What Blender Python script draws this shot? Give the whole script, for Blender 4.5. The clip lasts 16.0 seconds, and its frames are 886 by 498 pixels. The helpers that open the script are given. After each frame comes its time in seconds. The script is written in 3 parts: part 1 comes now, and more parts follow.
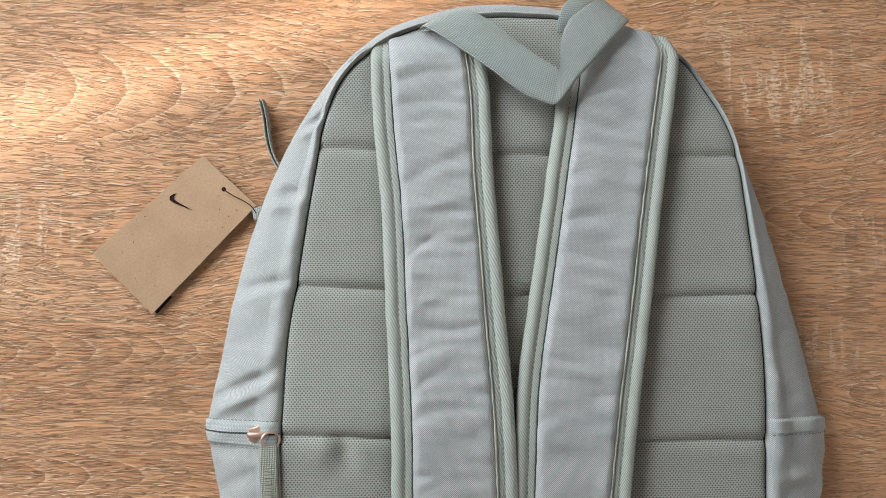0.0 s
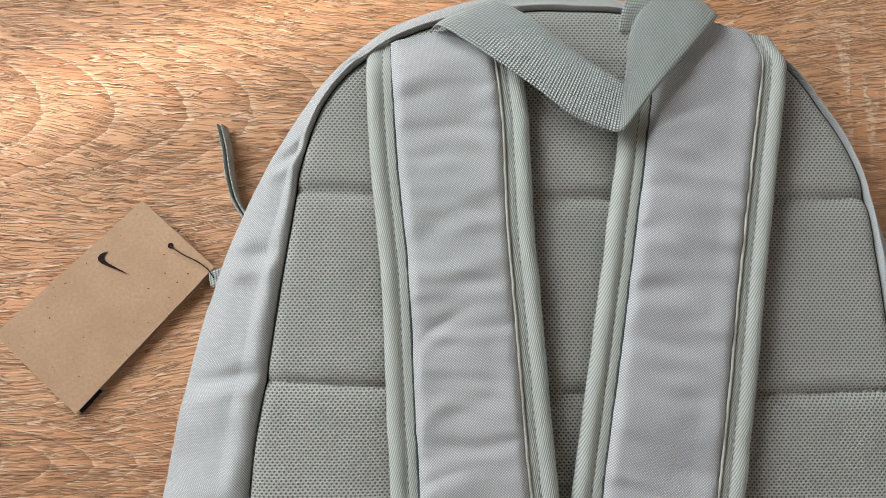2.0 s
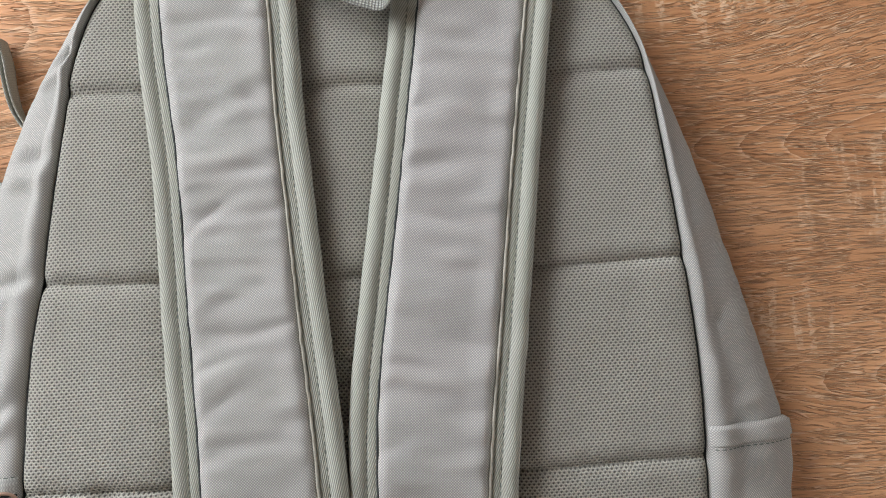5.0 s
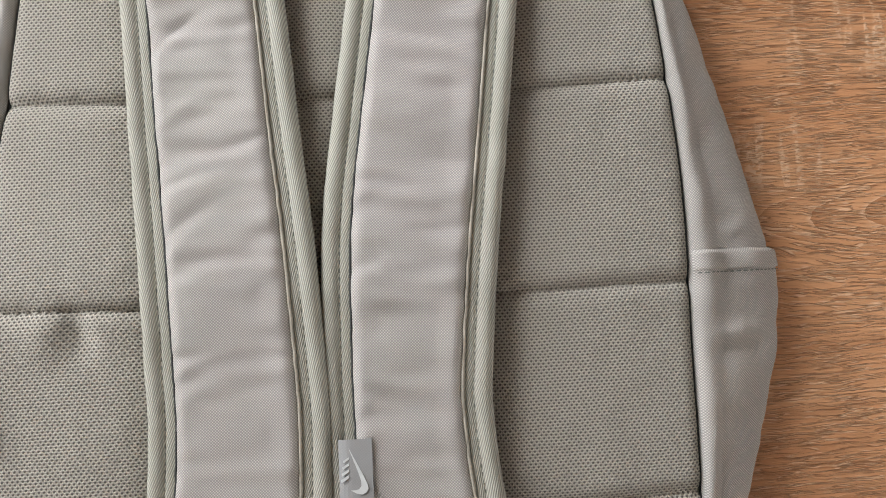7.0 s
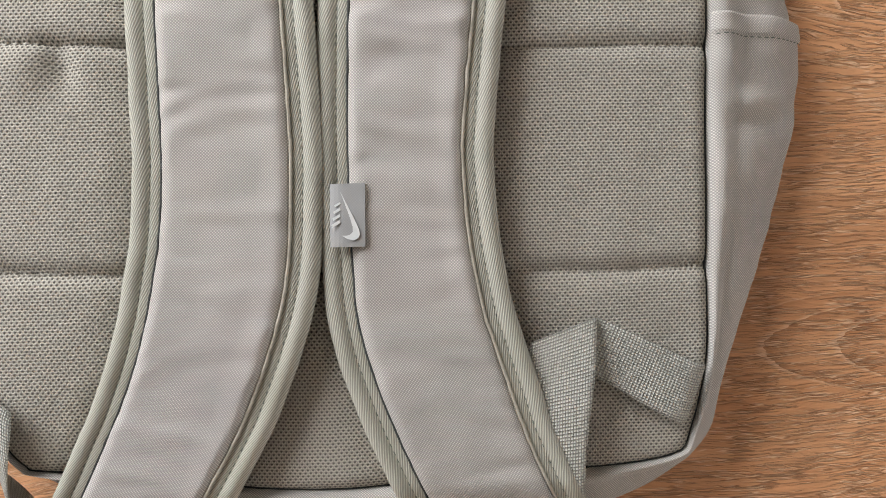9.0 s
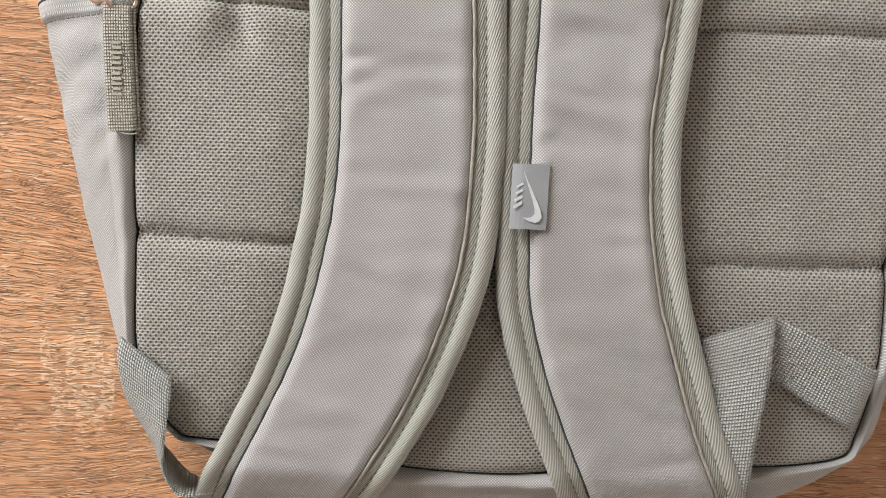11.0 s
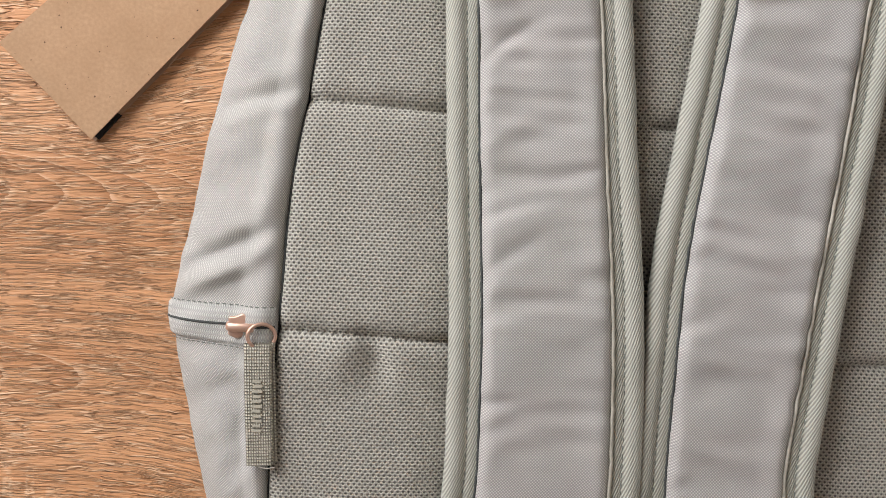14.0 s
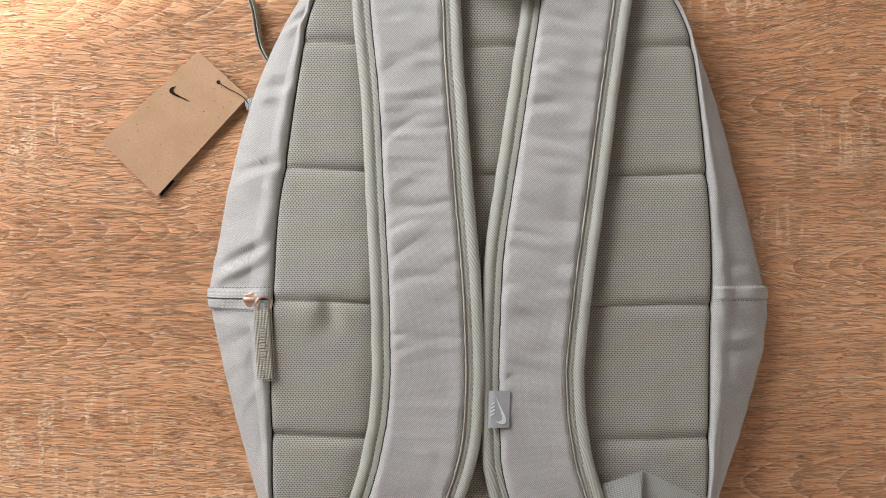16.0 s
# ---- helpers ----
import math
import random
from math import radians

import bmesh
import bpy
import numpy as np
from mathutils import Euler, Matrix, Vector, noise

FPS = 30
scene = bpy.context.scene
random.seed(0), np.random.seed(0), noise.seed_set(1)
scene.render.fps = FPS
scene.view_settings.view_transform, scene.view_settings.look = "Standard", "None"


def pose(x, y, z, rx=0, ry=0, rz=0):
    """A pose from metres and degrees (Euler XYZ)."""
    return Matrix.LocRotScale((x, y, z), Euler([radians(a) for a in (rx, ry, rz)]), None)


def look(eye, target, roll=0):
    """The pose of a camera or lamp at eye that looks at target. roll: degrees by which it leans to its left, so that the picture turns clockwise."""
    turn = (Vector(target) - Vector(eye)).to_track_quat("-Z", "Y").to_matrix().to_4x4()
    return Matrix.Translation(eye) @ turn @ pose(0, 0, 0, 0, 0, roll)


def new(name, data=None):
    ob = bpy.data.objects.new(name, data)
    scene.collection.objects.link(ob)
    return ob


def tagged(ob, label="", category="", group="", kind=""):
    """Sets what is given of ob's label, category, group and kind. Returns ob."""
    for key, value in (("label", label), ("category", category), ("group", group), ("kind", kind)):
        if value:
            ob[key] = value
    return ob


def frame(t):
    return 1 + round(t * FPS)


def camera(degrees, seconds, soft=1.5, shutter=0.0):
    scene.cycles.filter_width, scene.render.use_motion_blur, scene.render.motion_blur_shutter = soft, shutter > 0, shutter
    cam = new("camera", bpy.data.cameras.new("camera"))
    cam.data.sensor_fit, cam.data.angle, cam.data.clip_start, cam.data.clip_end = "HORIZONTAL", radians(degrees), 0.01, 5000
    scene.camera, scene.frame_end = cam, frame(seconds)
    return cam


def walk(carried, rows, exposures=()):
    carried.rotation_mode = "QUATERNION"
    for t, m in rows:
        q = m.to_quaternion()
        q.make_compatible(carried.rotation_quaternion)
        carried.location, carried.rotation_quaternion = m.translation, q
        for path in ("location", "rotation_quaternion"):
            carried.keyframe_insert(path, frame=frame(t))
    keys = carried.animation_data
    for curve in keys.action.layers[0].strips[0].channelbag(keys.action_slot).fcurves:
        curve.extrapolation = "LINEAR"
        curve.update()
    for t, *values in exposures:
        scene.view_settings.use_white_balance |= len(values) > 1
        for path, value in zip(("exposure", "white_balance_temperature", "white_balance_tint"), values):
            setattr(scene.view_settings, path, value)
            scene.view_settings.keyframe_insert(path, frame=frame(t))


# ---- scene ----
cam = camera(57.0, 16.0, 0.85)
# seconds, x, y, z, rx, ry, rz
PATH = [
    (0, -0.0718, 0.0674, 0.5329, 5.01, -2.31, -0.12),
    (0.5, -0.0826, 0.0806, 0.4842, 4.62, -1.79, 0.21),
    (1, -0.0881, 0.0927, 0.4372, 4.22, -1.47, 0.37),
    (1.5, -0.0822, 0.1048, 0.4103, 4.27, -1.27, 0.18),
    (2, -0.0701, 0.1219, 0.4007, 4.12, -1.33, -0.20),
    (2.5, -0.0482, 0.1312, 0.3946, 4.21, -1.30, -0.71),
    (3, -0.0296, 0.1297, 0.3932, 4.41, -1.54, -1.47),
    (3.5, -0.0115, 0.1232, 0.3956, 4.58, -1.46, -2.26),
    (4, 0.0026, 0.1083, 0.3940, 4.55, -1.44, -2.91),
    (4.2, 0.0088, 0.1009, 0.3949, 4.44, -1.41, -3.17),
    (6.3, 0.0392, 0.0081, 0.3881, 5.52, -0.90, -4.43),
    (6.5, 0.0369, 0.0040, 0.3839, 4.98, -1.08, -4.27),
    (7, 0.0339, -0.0071, 0.3797, 3.65, -1.19, -3.96),
    (7.5, 0.0372, -0.0298, 0.3777, 2.92, -1.17, -3.71),
    (8, 0.0375, -0.0521, 0.3747, 1.83, -1.16, -3.06),
    (8.5, 0.0367, -0.0711, 0.3672, 0.53, -0.98, -2.36),
    (9, 0.0322, -0.0854, 0.3612, -0.18, -0.99, -1.67),
    (9.2, 0.0265, -0.0895, 0.3587, -0.45, -1.01, -1.41),
    (11.3, -0.0382, -0.0746, 0.3469, -2.47, 0.06, 2.01),
    (11.5, -0.0424, -0.0672, 0.3437, -2.42, -0.07, 2.17),
    (12, -0.0486, -0.0345, 0.3469, -2.66, -0.51, 2.42),
    (12.5, -0.0563, -0.0118, 0.3471, -2.85, -0.44, 2.32),
    (13, -0.0804, -0.0034, 0.3265, -3.30, -0.46, 2.44),
    (13.5, -0.0983, 0.0194, 0.3292, -3.25, -0.69, 2.70),
    (14, -0.0875, 0.0446, 0.3492, -2.13, -0.14, 2.31),
    (14.5, -0.0731, 0.0589, 0.3905, -1.80, -0.32, 1.74),
    (15, -0.0604, 0.0549, 0.4526, -1.18, -0.81, 1.22),
    (15.5, -0.0483, 0.0459, 0.5174, -0.23, -0.78, 0.39),
    (16, -0.0435, 0.0282, 0.5832, 0.52, -0.92, -0.35),
]
# ---- world and light ----
EXPOSURES = [(0, -0.2, 6100, 9), (2.5, -0.28, 6300, 13), (4.2, -0.22, 6450, 14), (7, 0.05, 6900, 18), (9, 0.2, 6950, 18), (12.5, 0.04, 6850, 19), (14.5, -0.16, 6950, 19), (16, -0.1, 6750, 19)]
walk(cam, [(t, pose(*p)) for t, *p in PATH], EXPOSURES)

world = bpy.data.worlds.new("world")
scene.world = world
world.use_nodes = True
sky = world.node_tree.nodes.new("ShaderNodeTexSky")
sky.sky_type, sky.sun_disc = "NISHITA", False
sky.sun_elevation, sky.sun_rotation = radians(24), radians(70)
world.node_tree.links.new(sky.outputs[0], world.node_tree.nodes["Background"].inputs[0])
world.node_tree.nodes["Background"].inputs[1].default_value = 0.08

SUN_AZ, SUN_EL = 70.0, 24.0  # degrees from +y towards +x, and above the table


def sun_dir():
    a, e = radians(SUN_AZ), radians(SUN_EL)
    return Vector((math.sin(a) * math.cos(e), math.cos(a) * math.cos(e), math.sin(e)))


sun = new("sun", bpy.data.lights.new("sun", "SUN"))
sun.data.energy, sun.data.angle, sun.data.color = 9.0, radians(0.9), (1.0, 0.95, 0.89)
sun.matrix_world = look(sun_dir() * 5, (0, 0, 0))

window_light = new("window_light", bpy.data.lights.new("window_light", "AREA"))
window_light.data.shape, window_light.data.size, window_light.data.size_y = "RECTANGLE", 1.1, 0.8
window_light.data.energy, window_light.data.color = 35, (0.89, 0.955, 1.0)
window_light.matrix_world = look((-0.97, 0.82, 0.68), (0.0, 0.05, 0.05))

side_light = new("side_window_light", bpy.data.lights.new("side_window_light", "AREA"))
side_light.data.shape, side_light.data.size, side_light.data.size_y = "RECTANGLE", 1.2, 0.7
side_light.data.energy, side_light.data.color = 7.2, (0.94, 0.97, 1.0)
side_light.matrix_world = look((2.05, -0.52, 0.52), (0.0, 0.05, 0.05))


# ---- materials ----
class Nodes:
    """A thin wrapper to write node sums."""

    def __init__(self, name):
        self.mat = bpy.data.materials.new(name)
        self.mat.use_nodes = True
        self.tree = self.mat.node_tree
        self.bsdf = self.tree.nodes["Principled BSDF"]

    def node(self, kind, **values):
        n = self.tree.nodes.new(kind)
        for key, value in values.items():
            n.inputs[key.replace("_", " ")].default_value = value
        return n

    def link(self, a, b):
        self.tree.links.new(a, b)

    def m(self, op, a, b=None, c=None):
        n = self.tree.nodes.new("ShaderNodeMath")
        n.operation = op
        for i, v in enumerate((a, b, c)):
            if v is None:
                continue
            if isinstance(v, (int, float)):
                n.inputs[i].default_value = v
            else:
                self.link(v, n.inputs[i])
        return n.outputs[0]

    def smooth(self, x, lo, hi, a=0.0, b=1.0):
        n = self.tree.nodes.new("ShaderNodeMapRange")
        n.interpolation_type = "SMOOTHSTEP"
        self.link(x, n.inputs[0])
        for i, v in enumerate((lo, hi, a, b)):
            n.inputs[i + 1].default_value = v
        return n.outputs[0]

    def mix(self, f, a, b, mode="MIX"):
        n = self.tree.nodes.new("ShaderNodeMix")
        n.data_type, n.blend_type = "RGBA", mode
        for socket, v in ((n.inputs[0], f), (n.inputs[6], a), (n.inputs[7], b)):
            if isinstance(v, (int, float)):
                socket.default_value = v
            elif isinstance(v, tuple):
                socket.default_value = (*v, 1.0)
            else:
                self.link(v, socket)
        return n.outputs[2]

    def xyz(self, what="UV"):
        tc = self.node("ShaderNodeTexCoord")
        s = self.node("ShaderNodeSeparateXYZ")
        self.link(tc.outputs[what], s.inputs[0])
        return s.outputs[0], s.outputs[1], s.outputs[2]

    def vec(self, x, y, z=0.0):
        c = self.node("ShaderNodeCombineXYZ")
        for i, v in enumerate((x, y, z)):
            if isinstance(v, (int, float)):
                c.inputs[i].default_value = v
            else:
                self.link(v, c.inputs[i])
        return c.outputs[0]

    def noise(self, vec, scale=1.0, detail=3.0, rough=0.55, distortion=0.0):
        n = self.node("ShaderNodeTexNoise", Scale=scale, Detail=detail, Roughness=rough, Distortion=distortion)
        self.link(vec, n.inputs["Vector"])
        return n.outputs[0]

    def bump(self, height, distance, strength=1.0):
        n = self.node("ShaderNodeBump", Strength=strength, Distance=distance)
        self.link(height, n.inputs["Height"])
        self.link(n.outputs[0], self.bsdf.inputs["Normal"])

    def finish(self, color, rough=0.8, sheen=0.0, metal=0.0):
        for key, v in (("Base Color", color), ("Roughness", rough), ("Metallic", metal), ("Sheen Weight", sheen)):
            if isinstance(v, (int, float)):
                self.bsdf.inputs[key].default_value = v
            elif isinstance(v, tuple):
                self.bsdf.inputs[key].default_value = (*v, 1.0)
            else:
                self.link(v, self.bsdf.inputs[key])
        self.bsdf.inputs["Specular IOR Level"].default_value = 0.5 if metal else 0.25
        return self.mat


TAU = 2 * math.pi


def woven(name, color, pitch, depth, contrast=0.44, worn=0.10):
    """Plain weave: over and under threads, a little uneven."""
    k = Nodes(name)
    u, v, _ = k.xyz()
    wob = k.noise(k.vec(u, v), 300, 2)
    a = k.m("SINE", k.m("ADD", k.m("MULTIPLY", u, TAU / pitch), k.m("MULTIPLY", wob, 1.2)))
    b = k.m("SINE", k.m("ADD", k.m("MULTIPLY", v, TAU / pitch), k.m("MULTIPLY", wob, 1.2)))
    checks = k.m("MULTIPLY_ADD", k.m("MULTIPLY", a, b), 0.5, 0.5)
    threads = k.m("POWER", k.m("MULTIPLY", k.m("ABSOLUTE", a), k.m("ABSOLUTE", b)), 0.6)
    h = k.m("ADD", k.m("MULTIPLY", checks, 0.74), k.m("MULTIPLY", threads, 0.26))
    big = k.noise(k.vec(u, v), 22, 4)
    dark = tuple(c * (1 - contrast) ** 2 for c in color)
    pale = tuple(min(1, c * (1 + contrast * 0.6)) for c in color)
    col = k.mix(h, dark, pale)
    col = k.mix(k.smooth(big, 0.35, 0.7), col, k.mix(1.0, col, (1 - worn,) * 3, "MULTIPLY"))
    k.bump(k.m("ADD", h, k.m("MULTIPLY", wob, 0.4)), depth)
    return k.finish(col, 0.72, 0.15)


def air_mesh(name, color):
    """Spacer mesh with staggered oval holes; their shade and lit lower edges are coloured in."""
    k = Nodes(name)
    u, v, _ = k.xyz()
    wob = k.noise(k.vec(u, v), 120, 2)
    u = k.m("ADD", u, k.m("MULTIPLY", wob, 0.0009))
    v = k.m("ADD", v, k.m("MULTIPLY", wob, 0.0006))

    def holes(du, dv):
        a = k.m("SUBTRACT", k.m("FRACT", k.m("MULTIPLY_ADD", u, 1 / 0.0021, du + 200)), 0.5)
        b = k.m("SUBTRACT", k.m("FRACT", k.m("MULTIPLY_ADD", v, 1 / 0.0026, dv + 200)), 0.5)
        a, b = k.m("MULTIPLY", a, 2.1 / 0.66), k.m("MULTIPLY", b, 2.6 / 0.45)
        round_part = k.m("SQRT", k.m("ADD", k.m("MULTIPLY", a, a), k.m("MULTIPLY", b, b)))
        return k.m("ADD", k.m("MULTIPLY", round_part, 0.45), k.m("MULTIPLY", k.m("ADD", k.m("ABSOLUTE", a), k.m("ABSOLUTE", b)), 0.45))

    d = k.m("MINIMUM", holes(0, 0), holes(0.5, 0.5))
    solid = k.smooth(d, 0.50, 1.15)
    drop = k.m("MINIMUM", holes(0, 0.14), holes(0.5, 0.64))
    fine = k.m("SINE", k.m("MULTIPLY", k.m("ADD", u, v), TAU / 0.0006))
    big = k.noise(k.vec(u, v), 30, 4)
    # inner layer, darkened in colour for the shade down in the holes
    hole_shade = tuple(c * 0.36 for c in color)
    col = k.mix(solid, hole_shade, k.mix(k.smooth(big, 0.3, 0.75), color, tuple(c * 0.9 for c in color)))
    # thread arc below each hole, with its highlight painted in
    lit_rim = k.m("MULTIPLY", k.smooth(drop, 0.45, 0.95), k.m("MULTIPLY", k.smooth(drop, 1.05, 1.5, 1.0, 0.0), solid))
    col = k.mix(k.m("MULTIPLY", lit_rim, 0.60), col, tuple(min(1, c * 1.55) for c in color))
    k.bump(k.m("ADD", solid, k.m("ADD", k.m("MULTIPLY", lit_rim, 0.25), k.m("MULTIPLY", fine, 0.08))), 0.0008)
    return k.finish(col, 0.85, 0.1)


def twill(name, color, pitch=0.00090):
    """Diagonal twill tape."""
    k = Nodes(name)
    u, v, _ = k.xyz()
    wob = k.noise(k.vec(u, v), 260, 2)
    line = k.m("SINE", k.m("MULTIPLY_ADD", k.m("ADD", k.m("MULTIPLY", u, 0.93), k.m("MULTIPLY", v, 0.36)), TAU / pitch, k.m("MULTIPLY", wob, 1.5)))
    h = k.m("MULTIPLY_ADD", line, 0.5, 0.5)
    big = k.noise(k.vec(u, v), 40, 3)
    col = k.mix(h, tuple(c * 0.60 for c in color), tuple(c * 1.10 for c in color))
    col = k.mix(k.smooth(big, 0.35, 0.7, 0, 0.5), col, k.mix(1.0, col, (0.85, 0.86, 0.84), "MULTIPLY"))
    k.bump(h, 0.0002)
    return k.finish(col, 0.75, 0.12)


def webbing(name, color, pitch=0.0021):
    """Coarse strap webbing in rows of small blocks."""
    k = Nodes(name)
    u, v, _ = k.xyz()
    a = k.m("ABSOLUTE", k.m("SINE", k.m("MULTIPLY", u, TAU / pitch / 1.05)))
    row = k.m("MULTIPLY", v, TAU / pitch * 0.75)
    b = k.m("ABSOLUTE", k.m("SINE", row))
    h = k.m("POWER", k.m("MULTIPLY", a, b), 0.45)
    big = k.noise(k.vec(u, v), 60, 3)
    col = k.mix(h, tuple(c * 0.56 for c in color), tuple(c * 1.24 for c in color))
    col = k.mix(k.smooth(big, 0.35, 0.7, 0, 0.6), col, k.mix(1.0, col, (0.86, 0.88, 0.85), "MULTIPLY"))
    k.bump(h, 0.0010)
    return k.finish(col, 0.78, 0.12)


def knit(name, color):
    """Knitted zip tape: upright rows of small loops."""
    k = Nodes(name)
    u, v, _ = k.xyz()
    row = k.m("ABSOLUTE", k.m("SINE", k.m("MULTIPLY", v, TAU / 0.0044)))
    lean = k.m("MULTIPLY_ADD", row, 0.0007, u)
    loop = k.m("MULTIPLY_ADD", k.m("SINE", k.m("MULTIPLY", lean, TAU / 0.0010)), 0.5, 0.5)
    h = k.m("MULTIPLY", loop, k.m("MULTIPLY_ADD", row, 0.6, 0.4))
    k.bump(h, 0.0004)
    return k.finish(k.mix(h, tuple(c * 0.68 for c in color), tuple(min(1, c * 1.12) for c in color)), 0.8, 0.1)


def plain(name, color, rough=0.7, metal=0.0, grain=400, amount=0.12, bump=0.0001):
    k = Nodes(name)
    x, y, z = k.xyz("Object")
    n = k.noise(k.vec(x, y, z), grain, 4)
    col = k.mix(n, tuple(c * (1 - amount) for c in color), tuple(min(1, c * (1 + amount)) for c in color))
    k.bump(n, bump)
    return k.finish(col, rough, 0.0, metal)


def kraft():
    k = Nodes("kraft_card")
    x, y, z = k.xyz("Object")
    fibre = k.noise(k.vec(x, y), 700, 4)
    cloud = k.noise(k.vec(x, y), 45, 3)
    speck = k.smooth(k.noise(k.vec(x, y), 430, 1), 0.735, 0.775)
    col = k.mix(fibre, (0.43, 0.255, 0.135), (0.66, 0.43, 0.26))
    col = k.mix(k.smooth(cloud, 0.3, 0.7, 0, 0.35), col, (0.40, 0.235, 0.120))
    col = k.mix(speck, col, (0.14, 0.075, 0.04))
    k.bump(fibre, 0.0001)
    return k.finish(col, 0.75)


def oak():
    """Oak-look board: embossed wavy pores, nested arches with a crisp edge, and pale ray marks across the grain."""
    k = Nodes("oak_board")
    x, y, _ = k.xyz("Object")

    def field(fx, fy, seed, detail=2.0, rough=0.55):
        return k.noise(k.vec(k.m("MULTIPLY", x, fx), k.m("MULTIPLY", wy, fy), seed), 1.0, detail, rough)

    slow = k.noise(k.vec(k.m("MULTIPLY", x, 3.2), k.m("MULTIPLY", y, 6.0)), 1.0, 1.0, 0.4)
    ripple = k.noise(k.vec(k.m("MULTIPLY", x, 95.0), k.m("MULTIPLY", y, 170.0), 4.0), 1.0, 2, 0.5)
    wy = k.m("ADD", y, k.m("ADD", k.m("MULTIPLY", slow, 0.10), k.m("MULTIPLY", ripple, 0.0019)))
    col = k.mix(k.smooth(field(2.2, 26.0, 7.0, 3), 0.32, 0.68), OAK_A, OAK_B)
    ring = field(2.4, 95.0, 1.0, 3)
    col = k.mix(k.smooth(ring, 0.46, 0.70, 0.0, 0.40), col, OAK_RING)
    # nested arches: apex, the way it points, how blunt it is, spacing, and how far the figure reaches
    jag = k.m("MULTIPLY", k.m("SUBTRACT", field(60.0, 420.0, 31.0, 2), 0.5), 0.005)
    bend = k.m("MULTIPLY", k.m("SUBTRACT", k.noise(k.vec(k.m("MULTIPLY", x, 14.0), k.m("MULTIPLY", y, 22.0), 9.0), 1.0, 2), 0.5), 0.022)
    edge_dark, edge_pale = None, None
    for px, py, way, blunt, gap, rx, ry in ARCHES:
        dx, dy = k.m("SUBTRACT", x, px), k.m("SUBTRACT", y, py)
        f = k.m("ADD", k.m("MULTIPLY", dx, way), k.m("MULTIPLY", k.m("MULTIPLY", dy, dy), blunt))
        f = k.m("ADD", k.m("ADD", f, bend), jag)
        band = k.m("FRACT", k.m("MULTIPLY_ADD", f, 1.0 / gap, 40.0))
        ex, ey = k.m("MULTIPLY", k.m("ADD", dx, 0.5 * rx * way), 1.0 / rx), k.m("MULTIPLY", dy, 1.0 / ry)
        zone = k.smooth(k.m("SQRT", k.m("ADD", k.m("MULTIPLY", ex, ex), k.m("MULTIPLY", ey, ey))), 0.45, 1.0, 1.0, 0.0)
        dark = k.m("MULTIPLY", k.m("POWER", band, 2.6), zone)
        pale = k.m("MULTIPLY", k.smooth(band, 0.0, 0.14, 1.0, 0.0), zone)
        edge_dark = dark if edge_dark is None else k.m("MAXIMUM", edge_dark, dark)
        edge_pale = pale if edge_pale is None else k.m("MAXIMUM", edge_pale, pale)
    col = k.mix(k.m("MULTIPLY", edge_dark, 0.85), col, OAK_RING)
    col = k.mix(k.m("MULTIPLY", edge_pale, 0.60), col, OAK_PALE)
    # pores: the level lines of long stretched noise, dark in the groove and pale on the lip beside it
    groove, lip = None, None
    for fx, fy, seed, wide, cut in ((22.0, 520.0, 2.0, 0.015, 0.46), (36.0, 800.0, 3.0, 0.022, 0.45), (9.0, 230.0, 5.0, 0.007, 0.49)):
        off = k.m("SUBTRACT", field(fx, fy, seed, 1.0, 0.5), 0.5)
        here = k.smooth(k.noise(k.vec(k.m("MULTIPLY", x, 38.0), k.m("MULTIPLY", y, 300.0), seed + 20.0), 1.0, 2, 0.5), cut - 0.03, cut + 0.06)
        dark = k.m("MULTIPLY", k.smooth(k.m("ABSOLUTE", off), wide * 0.2, wide, 1.0, 0.0), here)
        pale = k.m("MULTIPLY", k.smooth(k.m("ABSOLUTE", k.m("SUBTRACT", off, wide * 2.6)), wide * 0.4, wide * 1.8, 1.0, 0.0), here)
        groove = dark if groove is None else k.m("MAXIMUM", groove, dark)
        lip = pale if lip is None else k.m("MAXIMUM", lip, pale)
    fine = k.smooth(field(40.0, 1500.0, 12.0, 2, 0.6), 0.42, 0.62)
    col = k.mix(k.m("MULTIPLY", fine, 0.20), col, OAK_RING)
    col = k.mix(k.m("MULTIPLY", lip, 0.70), col, OAK_PALE)
    col = k.mix(k.m("MULTIPLY", groove, 0.44), col, OAK_DARK)
    # ray marks: short pale strokes across the grain, in patches
    patch = None
    for px, py, r in SAW_PATCHES:
        dx, dy = k.m("SUBTRACT", x, px), k.m("SUBTRACT", y, py)
        d = k.m("SQRT", k.m("ADD", k.m("MULTIPLY", dx, dx), k.m("MULTIPLY", k.m("MULTIPLY", dy, dy), 2.2)))
        g = k.smooth(d, r * 0.4, r, 1.0, 0.0)
        patch = g if patch is None else k.m("MAXIMUM", patch, g)
    stroke = k.smooth(k.noise(k.vec(k.m("MULTIPLY", x, 115.0), k.m("MULTIPLY", y, 16.0), 5.0), 1.0, 2, 0.5), 0.51, 0.59)
    broken = k.smooth(k.noise(k.vec(k.m("MULTIPLY", x, 260.0), k.m("MULTIPLY", y, 520.0), 6.0), 1.0, 2), 0.42, 0.56)
    ray = k.m("MULTIPLY", k.m("MULTIPLY", stroke, broken), patch)
    col = k.mix(k.m("MULTIPLY", ray, 0.75), col, OAK_SAW)
    k.bump(k.m("SUBTRACT", k.m("MULTIPLY", k.m("MAXIMUM", lip, ray), 0.6), k.m("ADD", groove, k.m("MULTIPLY", fine, 0.25))), 0.0005)
    return k.finish(col, 0.50)


